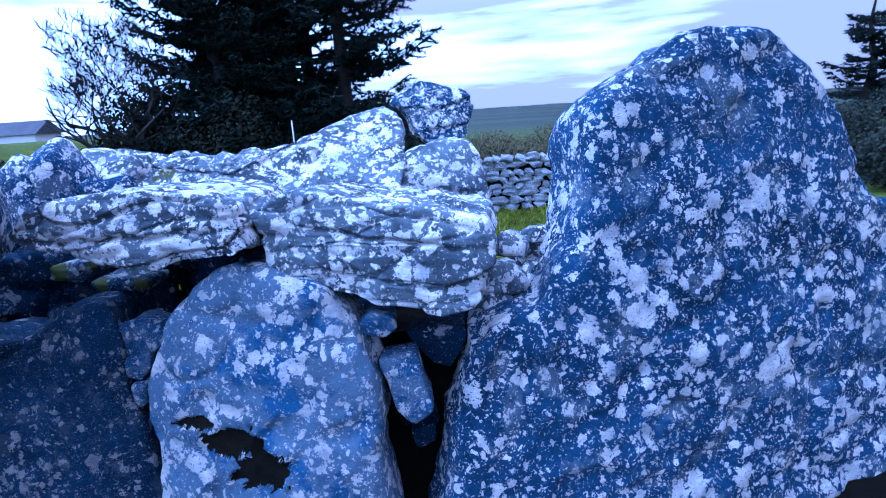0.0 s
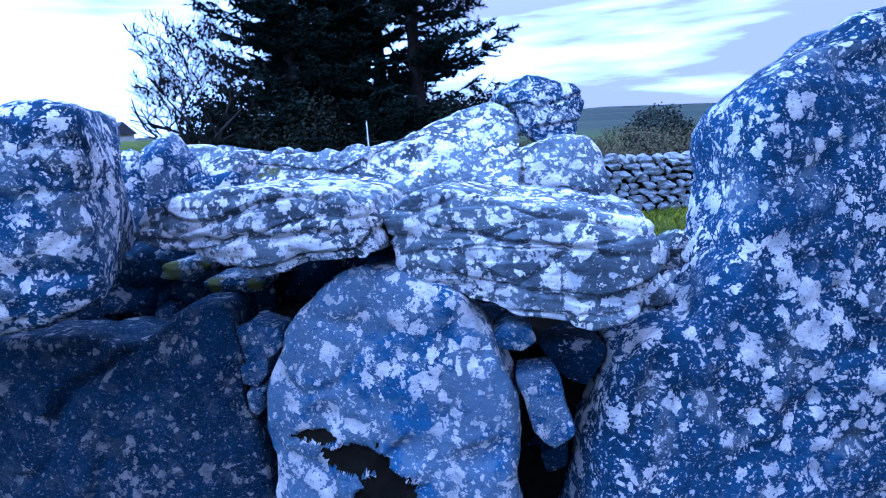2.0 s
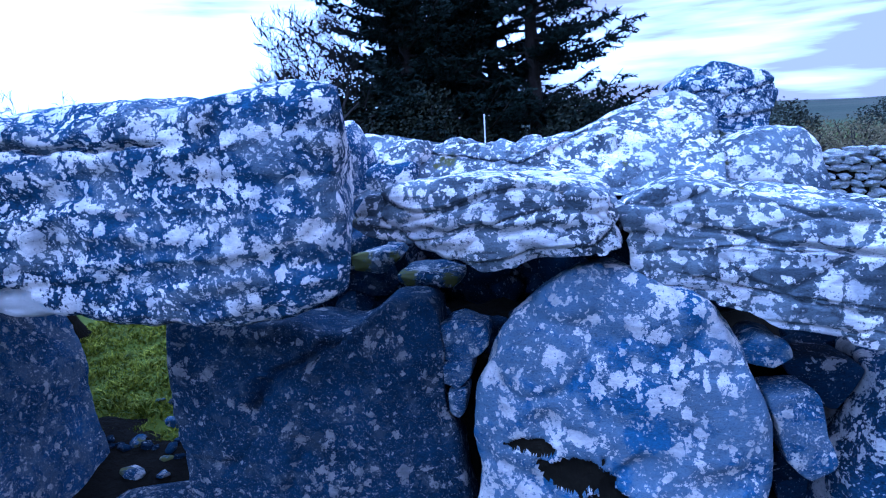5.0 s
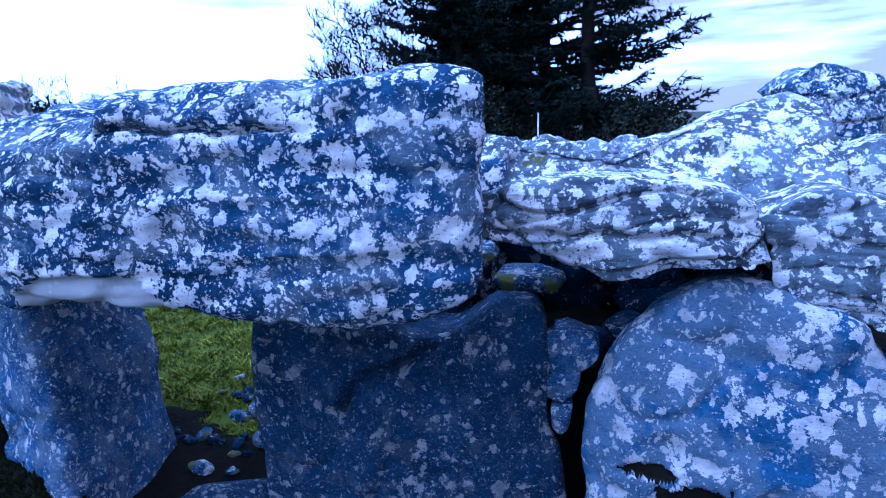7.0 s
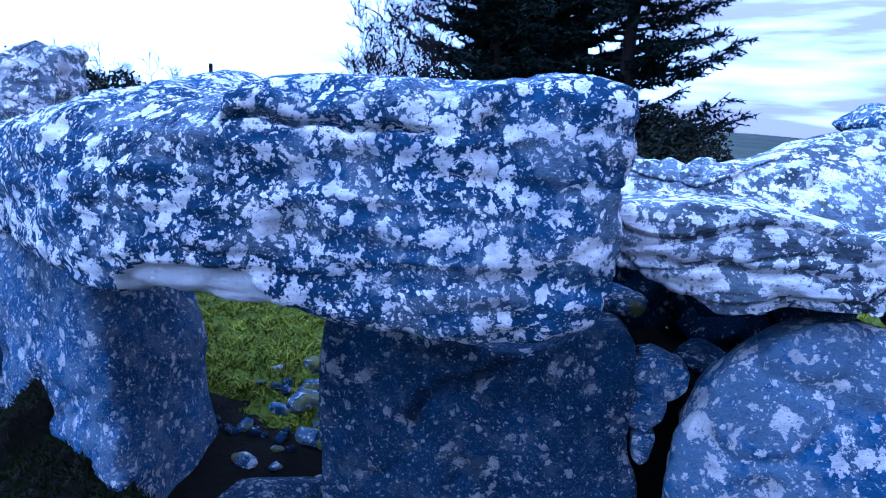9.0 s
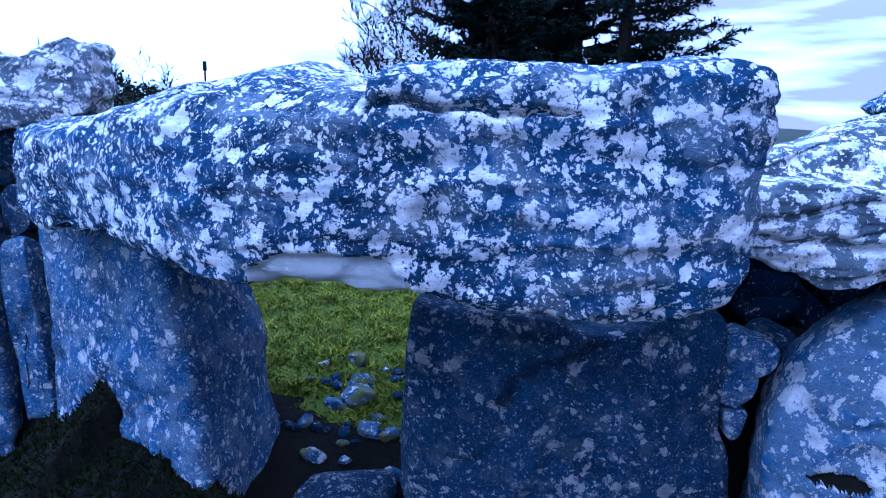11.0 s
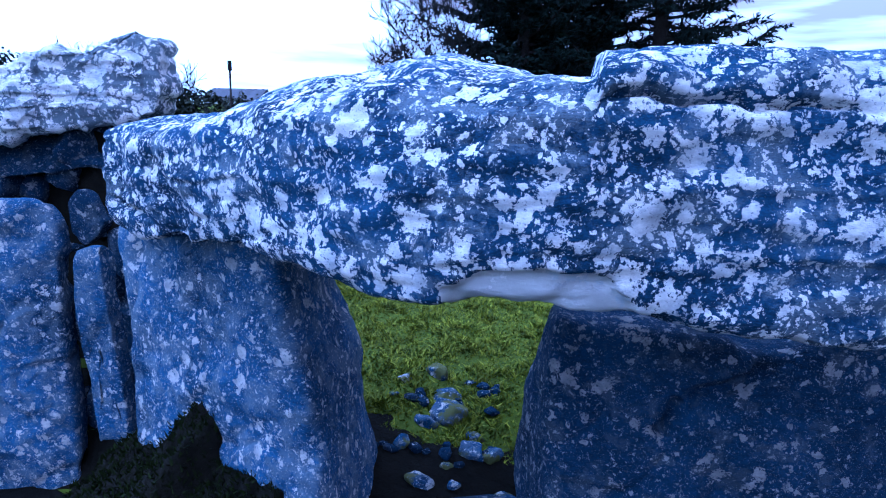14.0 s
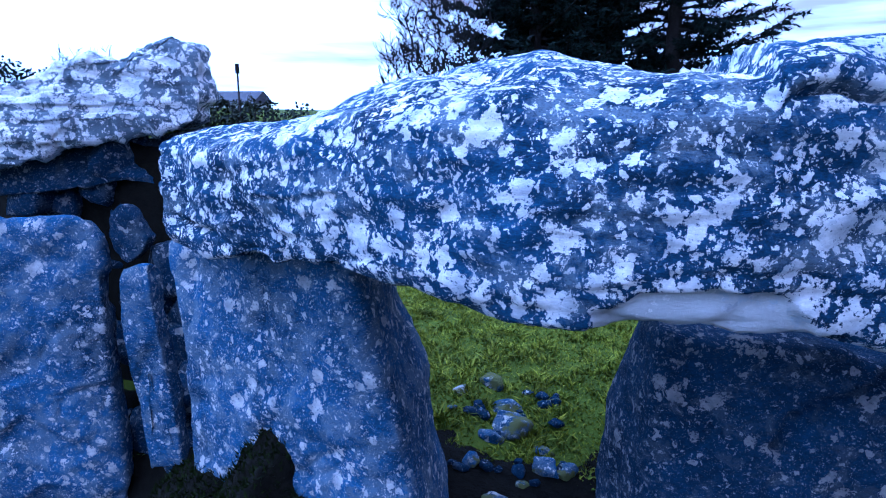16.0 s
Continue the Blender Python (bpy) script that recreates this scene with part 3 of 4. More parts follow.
stone("packing_stone", (-0.40, 2.42), 0.0,
      [(0.01, 0.85), (0.07, 0.90), (0.15, 0.88), (0.18, 0.82), (0.12, 0.77), (0.02, 0.79)],
      0.20, STONE_LOW, lean=0.00, bulge=0.012, edge=0.016, rough=0.01, seed=18, fine=0.5, label="small lichened stone under the layered slab", group="packing stones")
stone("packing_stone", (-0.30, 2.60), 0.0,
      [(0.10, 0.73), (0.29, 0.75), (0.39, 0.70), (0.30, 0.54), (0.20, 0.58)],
      0.20, RUBBLE_SHADE, lean=0.00, bulge=0.012, edge=0.016, rough=0.01, seed=19, fine=0.5, label="stone deep in the gap, its shade put into the dark colour", group="packing stones")
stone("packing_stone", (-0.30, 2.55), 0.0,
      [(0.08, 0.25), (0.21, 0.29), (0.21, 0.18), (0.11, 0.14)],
      0.20, RUBBLE_SHADE, lean=0.00, bulge=0.012, edge=0.016, rough=0.01, seed=20, fine=0.5, label="stone deep in the gap, its shade put into the dark colour", group="packing stones")
stone("packing_stone", (-2.00, 2.90), 0.0,
      [(0.00, 1.09), (0.18, 1.13), (0.25, 1.08), (0.16, 1.00), (0.02, 1.02)],
      0.25, MOSSY, lean=0.00, bulge=0.03, edge=0.03, rough=0.012, seed=21, fine=0.5, strata=0.008, label="flat mossy stone under the split slab", group="packing stones")
stone("packing_stone", (-2.00, 2.80), 0.0,
      [(0.26, 1.03), (0.42, 1.04), (0.55, 1.01), (0.52, 0.96), (0.30, 0.97)],
      0.25, MOSSY, lean=0.00, bulge=0.03, edge=0.03, rough=0.012, seed=22, fine=0.5, strata=0.008, label="flat layered stone under the split slab", group="packing stones")
stone("packing_stone", (-5.00, 2.98), 0.0,
      [(-0.32, 1.11), (-0.25, 1.19), (-0.20, 1.17), (-0.14, 1.10), (-0.10, 1.02), (-0.15, 0.94), (-0.24, 0.88), (-0.31, 0.94)],
      0.08, STONE_BARE_SHADE, lean=0.00, proud=1.0, bulge=0.006, edge=0.01, rough=0.01, seed=23, fine=0.6, label="chock stone jammed under the end of the lintel", group="packing stones")
stone("standing_stone", (2.20, 3.20), 5.7,
      [(0.22, 0.55), (0.23, 0.94), (0.26, 1.05), (0.41, 1.06), (0.59, 0.84), (1.20, -0.70), (-0.10, -0.70)],
      0.50, STONE_TALL, lean=0.10, bulge=0.05, edge=0.08, rough=0.025, seed=26, label="grey lichened court stone beside the tall standing stone")
stone("packing_stone", (-6.00, 3.10), 0.0,
      [(-0.11, 1.18), (0.00, 1.25), (0.12, 1.23), (0.09, 1.09), (-0.11, 1.07)],
      0.22, STONE_BARE_SHADE, lean=0.00, bulge=0.03, edge=0.04, rough=0.012, seed=24, fine=0.6, label="small stone set under the capstone", group="packing stones")


# Added slab for the capstone's underside; its shade is put into the colour.
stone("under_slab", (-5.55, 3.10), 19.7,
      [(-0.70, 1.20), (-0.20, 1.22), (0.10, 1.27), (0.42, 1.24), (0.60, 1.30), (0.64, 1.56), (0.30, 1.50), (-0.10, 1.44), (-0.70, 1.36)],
      0.30, STONE_BARE_SHADE, lean=0.5, bulge=0.02, edge=0.03, rough=0.02, seed=27, strata=0.008, label="dark slab standing in for the shaded underside of the jagged capstone")


def lintel():
    """The long lintel: stations along its bowed front, each a worn, blunt section."""
    keys = [(-4.62, 2.47, 1.13, 1.54, 1.56), (-4.3, 2.28, 1.11, 1.55, 1.605), (-3.85, 2.03, 1.17, 1.585, 1.70), (-3.5, 1.85, 1.185, 1.63, 1.80),
            (-3.1, 1.70, 1.15, 1.66, 1.84), (-2.8, 1.69, 1.185, 1.67, 1.79), (-2.55, 1.73, 1.17, 1.72, 1.74), (-2.3, 1.77, 1.15, 1.73, 1.745),
            (-1.95, 1.82, 1.105, 1.785, 1.775), (-1.75, 1.87, 1.14, 1.80, 1.785), (-1.61, 1.93, 1.20, 1.80, 1.775)]
    dense = spline(keys_to(keys, 0, 1, 2), 210, False), spline(keys_to(keys, 0, 3, 4), 210, False)
    section = [(-1 + 2 * k / 34, -1) for k in range(34)] + [(1, -1 + 2 * k / 20) for k in range(20)]
    section += [(1 - 2 * k / 44, 1) for k in range(44)] + [(-1, 1 - 2 * k / 60) for k in range(60)]
    ringn = len(section)
    verts, faces = [], []
    total = len(dense[0])
    for k, (lo, hi) in enumerate(zip(*dense)):
        x, yf, zb = lo
        zf, zr = hi.y, hi.z
        if x > -2.64:
            up = 0.065 * min(1.0, (x + 2.64) / 0.02) * (0.62 + 0.38 * max(0.0, min(1.0, (-1.9 - x) / 0.3)))
            zf, zr = zf + up * 0.8, zr + up
        e = min(k, total - 1 - k) / 9.0
        pinch = 1.0 if e >= 1 else 0.94 + 0.06 * math.sqrt(max(0.0, 1 - (1 - e) ** 2))
        zc = 0.5 * (zb + zf)
        # the stone is deepest towards its far end, where its back rises in a hump
        deep = max(0.0, min(1.0, (x + 4.55) / 0.5)) * max(0.0, min(1.0, (-2.55 - x) / 0.5))
        depth = 0.78 + 0.6 * deep * deep * (3 - 2 * deep)
        for p, q in section:
            m = (abs(p) ** 9 + abs(q) ** 9) ** (1 / 9)
            w, h = 0.5 + 0.5 * p / m, 0.5 + 0.5 * q / m
            front = max(0.0, min(1.0, w * depth / (0.38 + (depth - 0.78))))
            zt = zf + (zr - zf) * front * (2 - front)
            y = yf + w * depth - 0.025 * math.sin(math.pi * h) * (1 - w)
            low = zb - 0.02 + (0.08 + 0.3 * deep) * w
            z = low + (zt - low) * h
            yc = yf + depth / 2
            skew = max(0.0, min(1.0, (x + 2.7) / 1.1))
            verts.append(Vector((x - 0.44 * skew * w * depth, yc + (y - yc) * pinch, zc + (z - zc) * pinch)))
    for k in range(total - 1):
        for s in range(ringn):
            u = (s + 1) % ringn
            a, b = k * ringn, (k + 1) * ringn
            faces.append((a + s, a + u, b + u, b + s))
    for k, flip in ((0, False), (total - 1, True)):
        mid = sum((verts[k * ringn + s] for s in range(ringn)), Vector()) / ringn
        mid.x += -0.05 if not flip else 0.05
        verts.append(mid)
        c = len(verts) - 1
        for s in range(ringn):
            u = (s + 1) % ringn
            faces.append((c, k * ringn + u, k * ringn + s) if not flip else (c, k * ringn + s, k * ringn + u))
    cracks = [((-2.64, 1.72, 1.69), (-2.05, 1.78, 1.675), 0.008, 0.06), ((-4.55, 2.42, 1.25), (-4.2, 2.2, 1.22), 0.014, 0.04)]
    plain = verts
    verts = roughen(verts, faces, 0.020, 4, 0.006, cracks, fissure=0.006)

    def broken(p):
        t = (p.x + 2.73) / 0.235
        return abs(t) < 1 and p.y < 1.95 and p.z < 1.18 + 0.105 * (1 - t ** 4) + 0.012 * noise.noise(p * 14)
    verts = [v + Vector((0, 0.022, 0.0)) if broken(p) else v for v, p in zip(verts, plain)]
    ob = mesh_object("lintel_stone", verts, faces, STONE, label="long grey lintel stone blotched with white lichen, laid across two uprights",
                category="lintel stone", base=(-3.1, 2.1, 1.1))
    ob.data.materials.append(FRESH)
    for poly, f in zip(ob.data.polygons, faces):
        if broken(sum((plain[i] for i in f), Vector()) / len(f)) and poly.normal.y < 0.2:
            poly.material_index = 1


def keys_to(keys, a, b, c):
    return [(k[a], k[b], k[c]) for k in keys]


lintel()


# ---- cairn body behind the slabs ----
def mound_height(x, y):
    h = 1.0 if y < 3.9 else max(0.0, 1.0 - (y - 3.9) / 1.3)
    h *= max(0.0, min(1.0, (1.1 - x) / 0.8)) * max(0.0, min(1.0, (x + 2.42) / 0.3))
    return h * ((0.78 if x < 0.1 else 0.78 - 0.3 * min(1.0, (x - 0.1) / 0.3)) + 0.08 * noise.noise(Vector((x * 2.5, y * 2.5, 1))) + 0.05 * noise.noise(Vector((x * 7, y * 7, 1)))) - 0.15


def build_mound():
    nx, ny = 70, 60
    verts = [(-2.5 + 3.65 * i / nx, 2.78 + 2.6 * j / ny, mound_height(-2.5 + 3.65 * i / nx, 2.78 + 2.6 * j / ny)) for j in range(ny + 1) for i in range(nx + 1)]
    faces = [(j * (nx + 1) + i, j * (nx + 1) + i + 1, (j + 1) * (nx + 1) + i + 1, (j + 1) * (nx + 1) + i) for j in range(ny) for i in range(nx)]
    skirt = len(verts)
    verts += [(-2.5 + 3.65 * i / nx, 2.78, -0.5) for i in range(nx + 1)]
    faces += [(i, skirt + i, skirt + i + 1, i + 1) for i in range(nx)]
    # Near-black body added behind the slabs; the shade in the gaps is its colour.
    mesh_object("cairn_mound", verts, faces, EARTH_SHADE, label="dark cairn body added behind the slabs, gap shade in its colour", category="mound", kind="structure")


build_mound()
pick = random.Random(5)
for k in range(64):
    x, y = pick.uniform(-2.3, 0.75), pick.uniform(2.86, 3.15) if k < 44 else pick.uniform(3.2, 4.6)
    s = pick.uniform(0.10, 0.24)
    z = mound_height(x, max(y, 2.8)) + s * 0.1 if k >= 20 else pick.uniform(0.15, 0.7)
    rock("cairn_stone", (x, y, z), (s * 1.3, s, s * 0.8), RUBBLE_SHADE, 100 + k, "rough cairn stone in the rubble core, shade of the gaps in its colour", "cairn rubble")
for k, (x, y, z, s) in enumerate([(0.36, 2.98, 1.12, 0.16), (0.47, 3.05, 1.14, 0.13), (0.29, 2.85, 1.0, 0.2), (0.42, 2.9, 0.95, 0.17), (0.5, 3.1, 1.0, 0.2), (0.35, 3.15, 0.9, 0.25),
                                  (0.55, 3.0, 1.1, 0.11), (0.26, 2.8, 0.86, 0.17), (0.4, 2.78, 0.84, 0.14), (0.22, 3.0, 1.14, 0.14), (0.6, 3.2, 1.1, 0.16), (0.45, 2.95, 0.78, 0.26)]):
    rock("cairn_stone", (x, y, z - 0.10), (s * 1.25, s, s * 0.9), STONE_PALE, 200 + k, "pale loose stone in the pile beside the standing stone", "cairn rubble")

# stones at the back, above the split slab
for k, (x, y, z, sx, sz) in enumerate([(-2.12, 3.45, 1.52, 0.24, 0.58), (-1.93, 3.5, 1.42, 0.26, 0.42), (-2.32, 3.45, 1.48, 0.3, 0.56), (-2.05, 3.55, 1.05, 0.5, 0.7)]):
    rock("back_stone", (x, y, z - 0.13), (sx, 0.35, sz), STONE, 230 + k, "upright lichened block behind the roof slabs", "back stones", res=22)
for k in range(16):
    x = -1.95 + 0.085 * k + pick.uniform(-0.03, 0.03)
    s = pick.uniform(0.10, 0.2)
    rock("back_stone", (x, 3.75 + pick.uniform(-0.15, 0.15), 1.50 + pick.uniform(-0.05, 0.03)), (s * 1.3, s * 1.2, s), STONE_PALE, 250 + k, "small pale stone along the back of the cairn", "back stones")
# Fill below them, in the darkened rubble colour.
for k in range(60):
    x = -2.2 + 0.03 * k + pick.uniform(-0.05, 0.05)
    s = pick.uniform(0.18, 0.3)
    rock("back_stone", (x, 3.85 + pick.uniform(-0.2, 0.2), 0.7 + 0.155 * (k % 5)), (s * 1.3, s * 1.2, s), RUBBLE_SHADE, 280 + k, "small pale stone along the back of the cairn", "back stones")

# dark filling added behind the stones at the far end of the court; recess shade is in its colour
for k in range(46):
    x, s = pick.uniform(-7.0, -5.1), pick.uniform(0.2, 0.36)
    rock("cairn_stone", (x, 3.35 + pick.uniform(0, 0.5), 0.1 + 0.165 * (k % 9)), (s * 1.4, s, s * 0.9), STONE_BARE_SHADE, 500 + k, "rough filler stone added behind the end uprights, recess shade in its colour", "cairn rubble")


# Fill added in the gap behind the lintel; its shade is in the colour.
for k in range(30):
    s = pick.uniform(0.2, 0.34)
    rock("cairn_stone", (-2.45 + 0.028 * (k % 15) + pick.uniform(-0.04, 0.04), 3.2 + pick.uniform(-0.05, 0.2), 0.55 + 0.13 * (k % 6)), (s * 1.3, s, s * 0.85), RUBBLE_SHADE, 600 + k, "rough filler stone in the gap behind the lintel, shade in its colour", "cairn rubble")


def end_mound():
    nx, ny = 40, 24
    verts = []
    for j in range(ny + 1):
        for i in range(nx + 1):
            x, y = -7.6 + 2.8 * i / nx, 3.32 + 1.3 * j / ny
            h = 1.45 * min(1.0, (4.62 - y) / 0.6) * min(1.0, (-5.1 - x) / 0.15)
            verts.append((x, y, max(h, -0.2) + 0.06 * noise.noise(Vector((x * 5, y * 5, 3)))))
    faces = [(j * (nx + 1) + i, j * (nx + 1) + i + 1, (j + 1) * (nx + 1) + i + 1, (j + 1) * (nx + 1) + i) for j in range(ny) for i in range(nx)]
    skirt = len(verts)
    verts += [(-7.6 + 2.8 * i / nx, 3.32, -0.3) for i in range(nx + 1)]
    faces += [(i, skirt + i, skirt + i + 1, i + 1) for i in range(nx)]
    # Added where the recess under the capstone is shade; dark by colour.
    mesh_object("cairn_mound", verts, faces, EARTH_SHADE, label="dark cairn body added behind the end uprights, recess shade in its colour", category="mound", kind="structure")


end_mound()
# Filler behind the upright's notch, dark in colour for the notch's shade.
for k in range(18):
    s = pick.uniform(0.16, 0.28)
    rock("cairn_stone", (-2.5 + 0.03 * k, 3.0 + pick.uniform(0, 0.25), 0.3 + 0.155 * (k % 6)), (s * 1.4, s, s * 0.9), STONE_BARE_SHADE, 560 + k, "rough filler stone added behind the dark upright, shade in its colour", "cairn rubble")


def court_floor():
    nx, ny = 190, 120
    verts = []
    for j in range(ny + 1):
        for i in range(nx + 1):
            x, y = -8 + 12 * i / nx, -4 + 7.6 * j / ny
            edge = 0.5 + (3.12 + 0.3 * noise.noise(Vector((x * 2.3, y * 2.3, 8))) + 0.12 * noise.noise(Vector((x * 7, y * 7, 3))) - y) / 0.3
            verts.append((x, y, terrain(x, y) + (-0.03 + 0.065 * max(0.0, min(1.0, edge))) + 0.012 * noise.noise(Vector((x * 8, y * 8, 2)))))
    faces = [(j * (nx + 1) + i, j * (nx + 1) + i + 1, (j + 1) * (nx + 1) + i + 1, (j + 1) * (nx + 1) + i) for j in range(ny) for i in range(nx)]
    # The shade lying on this soil is part of its near-black colour.
    mesh_object("court_floor", verts, faces, EARTH_SHADE, label="dark trodden earth in front of the stones, with shade in its colour", category="ground", kind="structure")


court_floor()


def moss_heap():
    """Dark mossy earth banked against the foot of the leaning upright; its peak stands in for a dark hole's shade."""
    crest = [(-1.04, -0.6), (-0.67, -0.37), (-0.41, -0.14), (-0.09, 0.05), (0.22, 0.06), (0.31, 0.3), (0.4, 0.38), (0.52, 0.36), (0.59, 0.18), (0.88, 0.18), (1.07, 0.13), (1.21, 0.09)]
    along, out = Vector((0.933, -0.361, 0)), Vector((-0.361, -0.933, 0))
    nx, ny = 150, 46
    verts = []
    for j in range(ny + 1):
        for i in range(nx + 1):
            u = -0.35 + 1.75 * i / nx
            w = -0.06 + 0.96 * j / ny
            k = 0
            while k < len(crest) - 2 and crest[k + 1][0] < u:
                k += 1
            (u0, z0), (u1, z1) = crest[k], crest[k + 1]
            top = z0 + (z1 - z0) * max(0.0, min(1.0, (u - u0) / (u1 - u0)))
            top += 0.03 * noise.noise(Vector((u * 11, w * 9, 5))) + 0.02 * noise.noise(Vector((u * 30, w * 25, 2)))
            p = Vector((-4.55, 2.62, 0)) + along * u + out * (w + 0.04)
            low = terrain(p.x, p.y) - 0.05
            s = max(0.0, 1 - max(0.0, w) / 0.82)
            z = low + (top - low) * s ** 1.15 + 0.05 * noise.noise(p * 9) * min(1.0, max(0.0, w) * 6) + 0.03 * noise.noise(p * 22) + 0.015 * noise.noise(p * 40)
            verts.append((p.x, p.y, z))
    faces = [(j * (nx + 1) + i, (j + 1) * (nx + 1) + i, (j + 1) * (nx + 1) + i + 1, j * (nx + 1) + i + 1) for j in range(ny) for i in range(nx)]
    mesh_object("moss_heap", verts, faces, EARTH_SHADE, label="dark mossy earth at the foot of the upright, its peak standing in for a hole's shade", category="mound", kind="structure")
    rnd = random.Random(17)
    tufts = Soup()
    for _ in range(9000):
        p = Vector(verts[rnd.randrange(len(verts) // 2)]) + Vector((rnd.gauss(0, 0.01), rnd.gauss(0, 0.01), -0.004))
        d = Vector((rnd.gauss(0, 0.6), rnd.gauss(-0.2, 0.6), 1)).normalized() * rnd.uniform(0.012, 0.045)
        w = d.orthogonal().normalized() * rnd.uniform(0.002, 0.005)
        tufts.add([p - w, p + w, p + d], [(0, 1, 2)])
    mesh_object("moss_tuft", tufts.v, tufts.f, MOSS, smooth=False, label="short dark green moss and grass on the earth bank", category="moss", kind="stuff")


moss_heap()
# Filler stones close the gaps behind; the gaps' shade is in their colour.
for k in range(12):
    rock("cairn_stone", (-5.2 + 0.13 * (k % 3), 3.2 + 0.03 * (k % 2), -0.4 + 0.12 * k), (0.5, 0.28, 0.36), STONE_BARE_SHADE, 650 + k, "filler stone added in the gap behind the thin pillar, shade in its dark colour", "cairn rubble")
for k in range(10):
    rock("cairn_stone", (-5.72 + 0.12 * (k % 5), 3.14 + 0.04 * (k % 2), -0.4 + 0.22 * (k // 5)), (0.34, 0.24, 0.3), STONE_BARE_SHADE, 680 + k, "filler stone added in the gap behind the thin pillar, shade in its dark colour", "cairn rubble")
for k, spot in enumerate(((-2.44, 2.95, 0.84), (-2.52, 2.95, 0.83))):
    rock("cairn_stone", spot, (0.34, 0.26, 0.3), STONE_BARE_SHADE, 700 + k, "filler stone added behind the lintel, shade in its dark colour", "cairn rubble")
rock("cairn_stone", (-5.05, 3.5, 1.28), (0.32, 0.3, 0.34), STONE_BARE_SHADE, 704, "filler stone added beside the jagged capstone, shade in its dark colour", "cairn rubble")
rock("back_stone", (-2.52, 3.45, 1.2), (0.4, 0.35, 0.55), STONE, 670, "upright lichened block behind the roof slabs", "back stones", res=22)

# stones lying in the grass of the gallery
for k, (x, y, s) in enumerate([(-3.41, 3.73, 0.14), (-3.59, 3.60, 0.08), (-3.61, 3.42, 0.05), (-3.21, 3.72, 0.05), (-3.44, 3.43, 0.07), (-3.31, 3.51, 0.15), (-3.36, 3.22, 0.11), (-3.27, 3.36, 0.20), (-3.08, 3.19, 0.08), (-3.43, 2.97, 0.09), (-3.07, 3.01, 0.13), (-2.97, 3.04, 0.10), (-3.17, 2.87, 0.06), (-3.26, 2.72, 0.11), (-3.11, 2.76, 0.07), (-2.87, 2.79, 0.10)]):
    rock("gallery_stone", (x, y, terrain(x, y) + s * 0.05 + (0.03 if y < 3.1 else 0.0)), (s * 1.2, s * 0.9, s * 0.6), MOSSY, 330 + k, "half-buried grey lichened stone in the gallery grass", "gallery stones")
for k in range(24):
    x, y, s = pick.uniform(-3.62, -2.92), pick.uniform(2.85, 3.75), pick.uniform(0.03, 0.075)
    rock("gallery_stone", (x, y, terrain(x, y) + s * 0.12 + (0.03 if y < 3.1 else 0.0)), (s * 1.3, s, s * 0.7), RUBBLE_SHADE, 800 + k, "small grey stone scattered in the gallery grass", "gallery stones", res=9)
rock("sill_stone", (-3.03, 2.60, terrain(-3.03, 2.60) - 0.02), (0.62, 0.4, 0.2), STONE_BARE_SHADE, 349, "flat dark sill slab between the two uprights", res=26, rough=0.06)


# ---- grass ----
def build_grass():
    verts, faces = [], []
    rnd = random.Random(11)
    spots = [(-5.4, -1.9, 3.0, 7.0, 64000, 0.038), (0.0, 4.5, 6.0, 10.2, 9000, 0.08)]
    for x0, x1, y0, y1, count, tall in spots:
        for _ in range(count):
            x, y = rnd.uniform(x0, x1), rnd.uniform(y0, y1)
            if noise.noise(Vector((x * 2.2, y * 2.2, 3))) < -0.75 + 0.3 * rnd.random():
                continue
            z = terrain(x, y) - 0.005
            clump = 0.55 + 1.5 * max(0.0, 0.25 + noise.noise(Vector((x * 6.5, y * 6.5, 1))))
            a, h, w = rnd.uniform(0, 6.28), clump * tall * rnd.uniform(0.4, 1.1), rnd.uniform(0.003, 0.006) * (1 + y * 0.1)
            lx, ly = rnd.gauss(0, 0.9) * h, rnd.gauss(0, 0.9) * h
            k = len(verts)
            c, s = math.cos(a) * w, math.sin(a) * w
            verts += [(x - c, y - s, z), (x + c, y + s, z), (x + lx * 0.4 + c * 0.7, y + ly * 0.4 + s * 0.7, z + h * 0.6), (x + lx * 0.4 - c * 0.7, y + ly * 0.4 - s * 0.7, z + h * 0.6), (x + lx, y + ly, z + h)]
            faces += [(k, k + 1, k + 2, k + 3), (k + 3, k + 2, k + 4)]
    mesh_object("grass", verts, faces, BLADE, smooth=False, label="short tufted green grass in and behind the gallery", category="grass", kind="stuff")


build_grass()


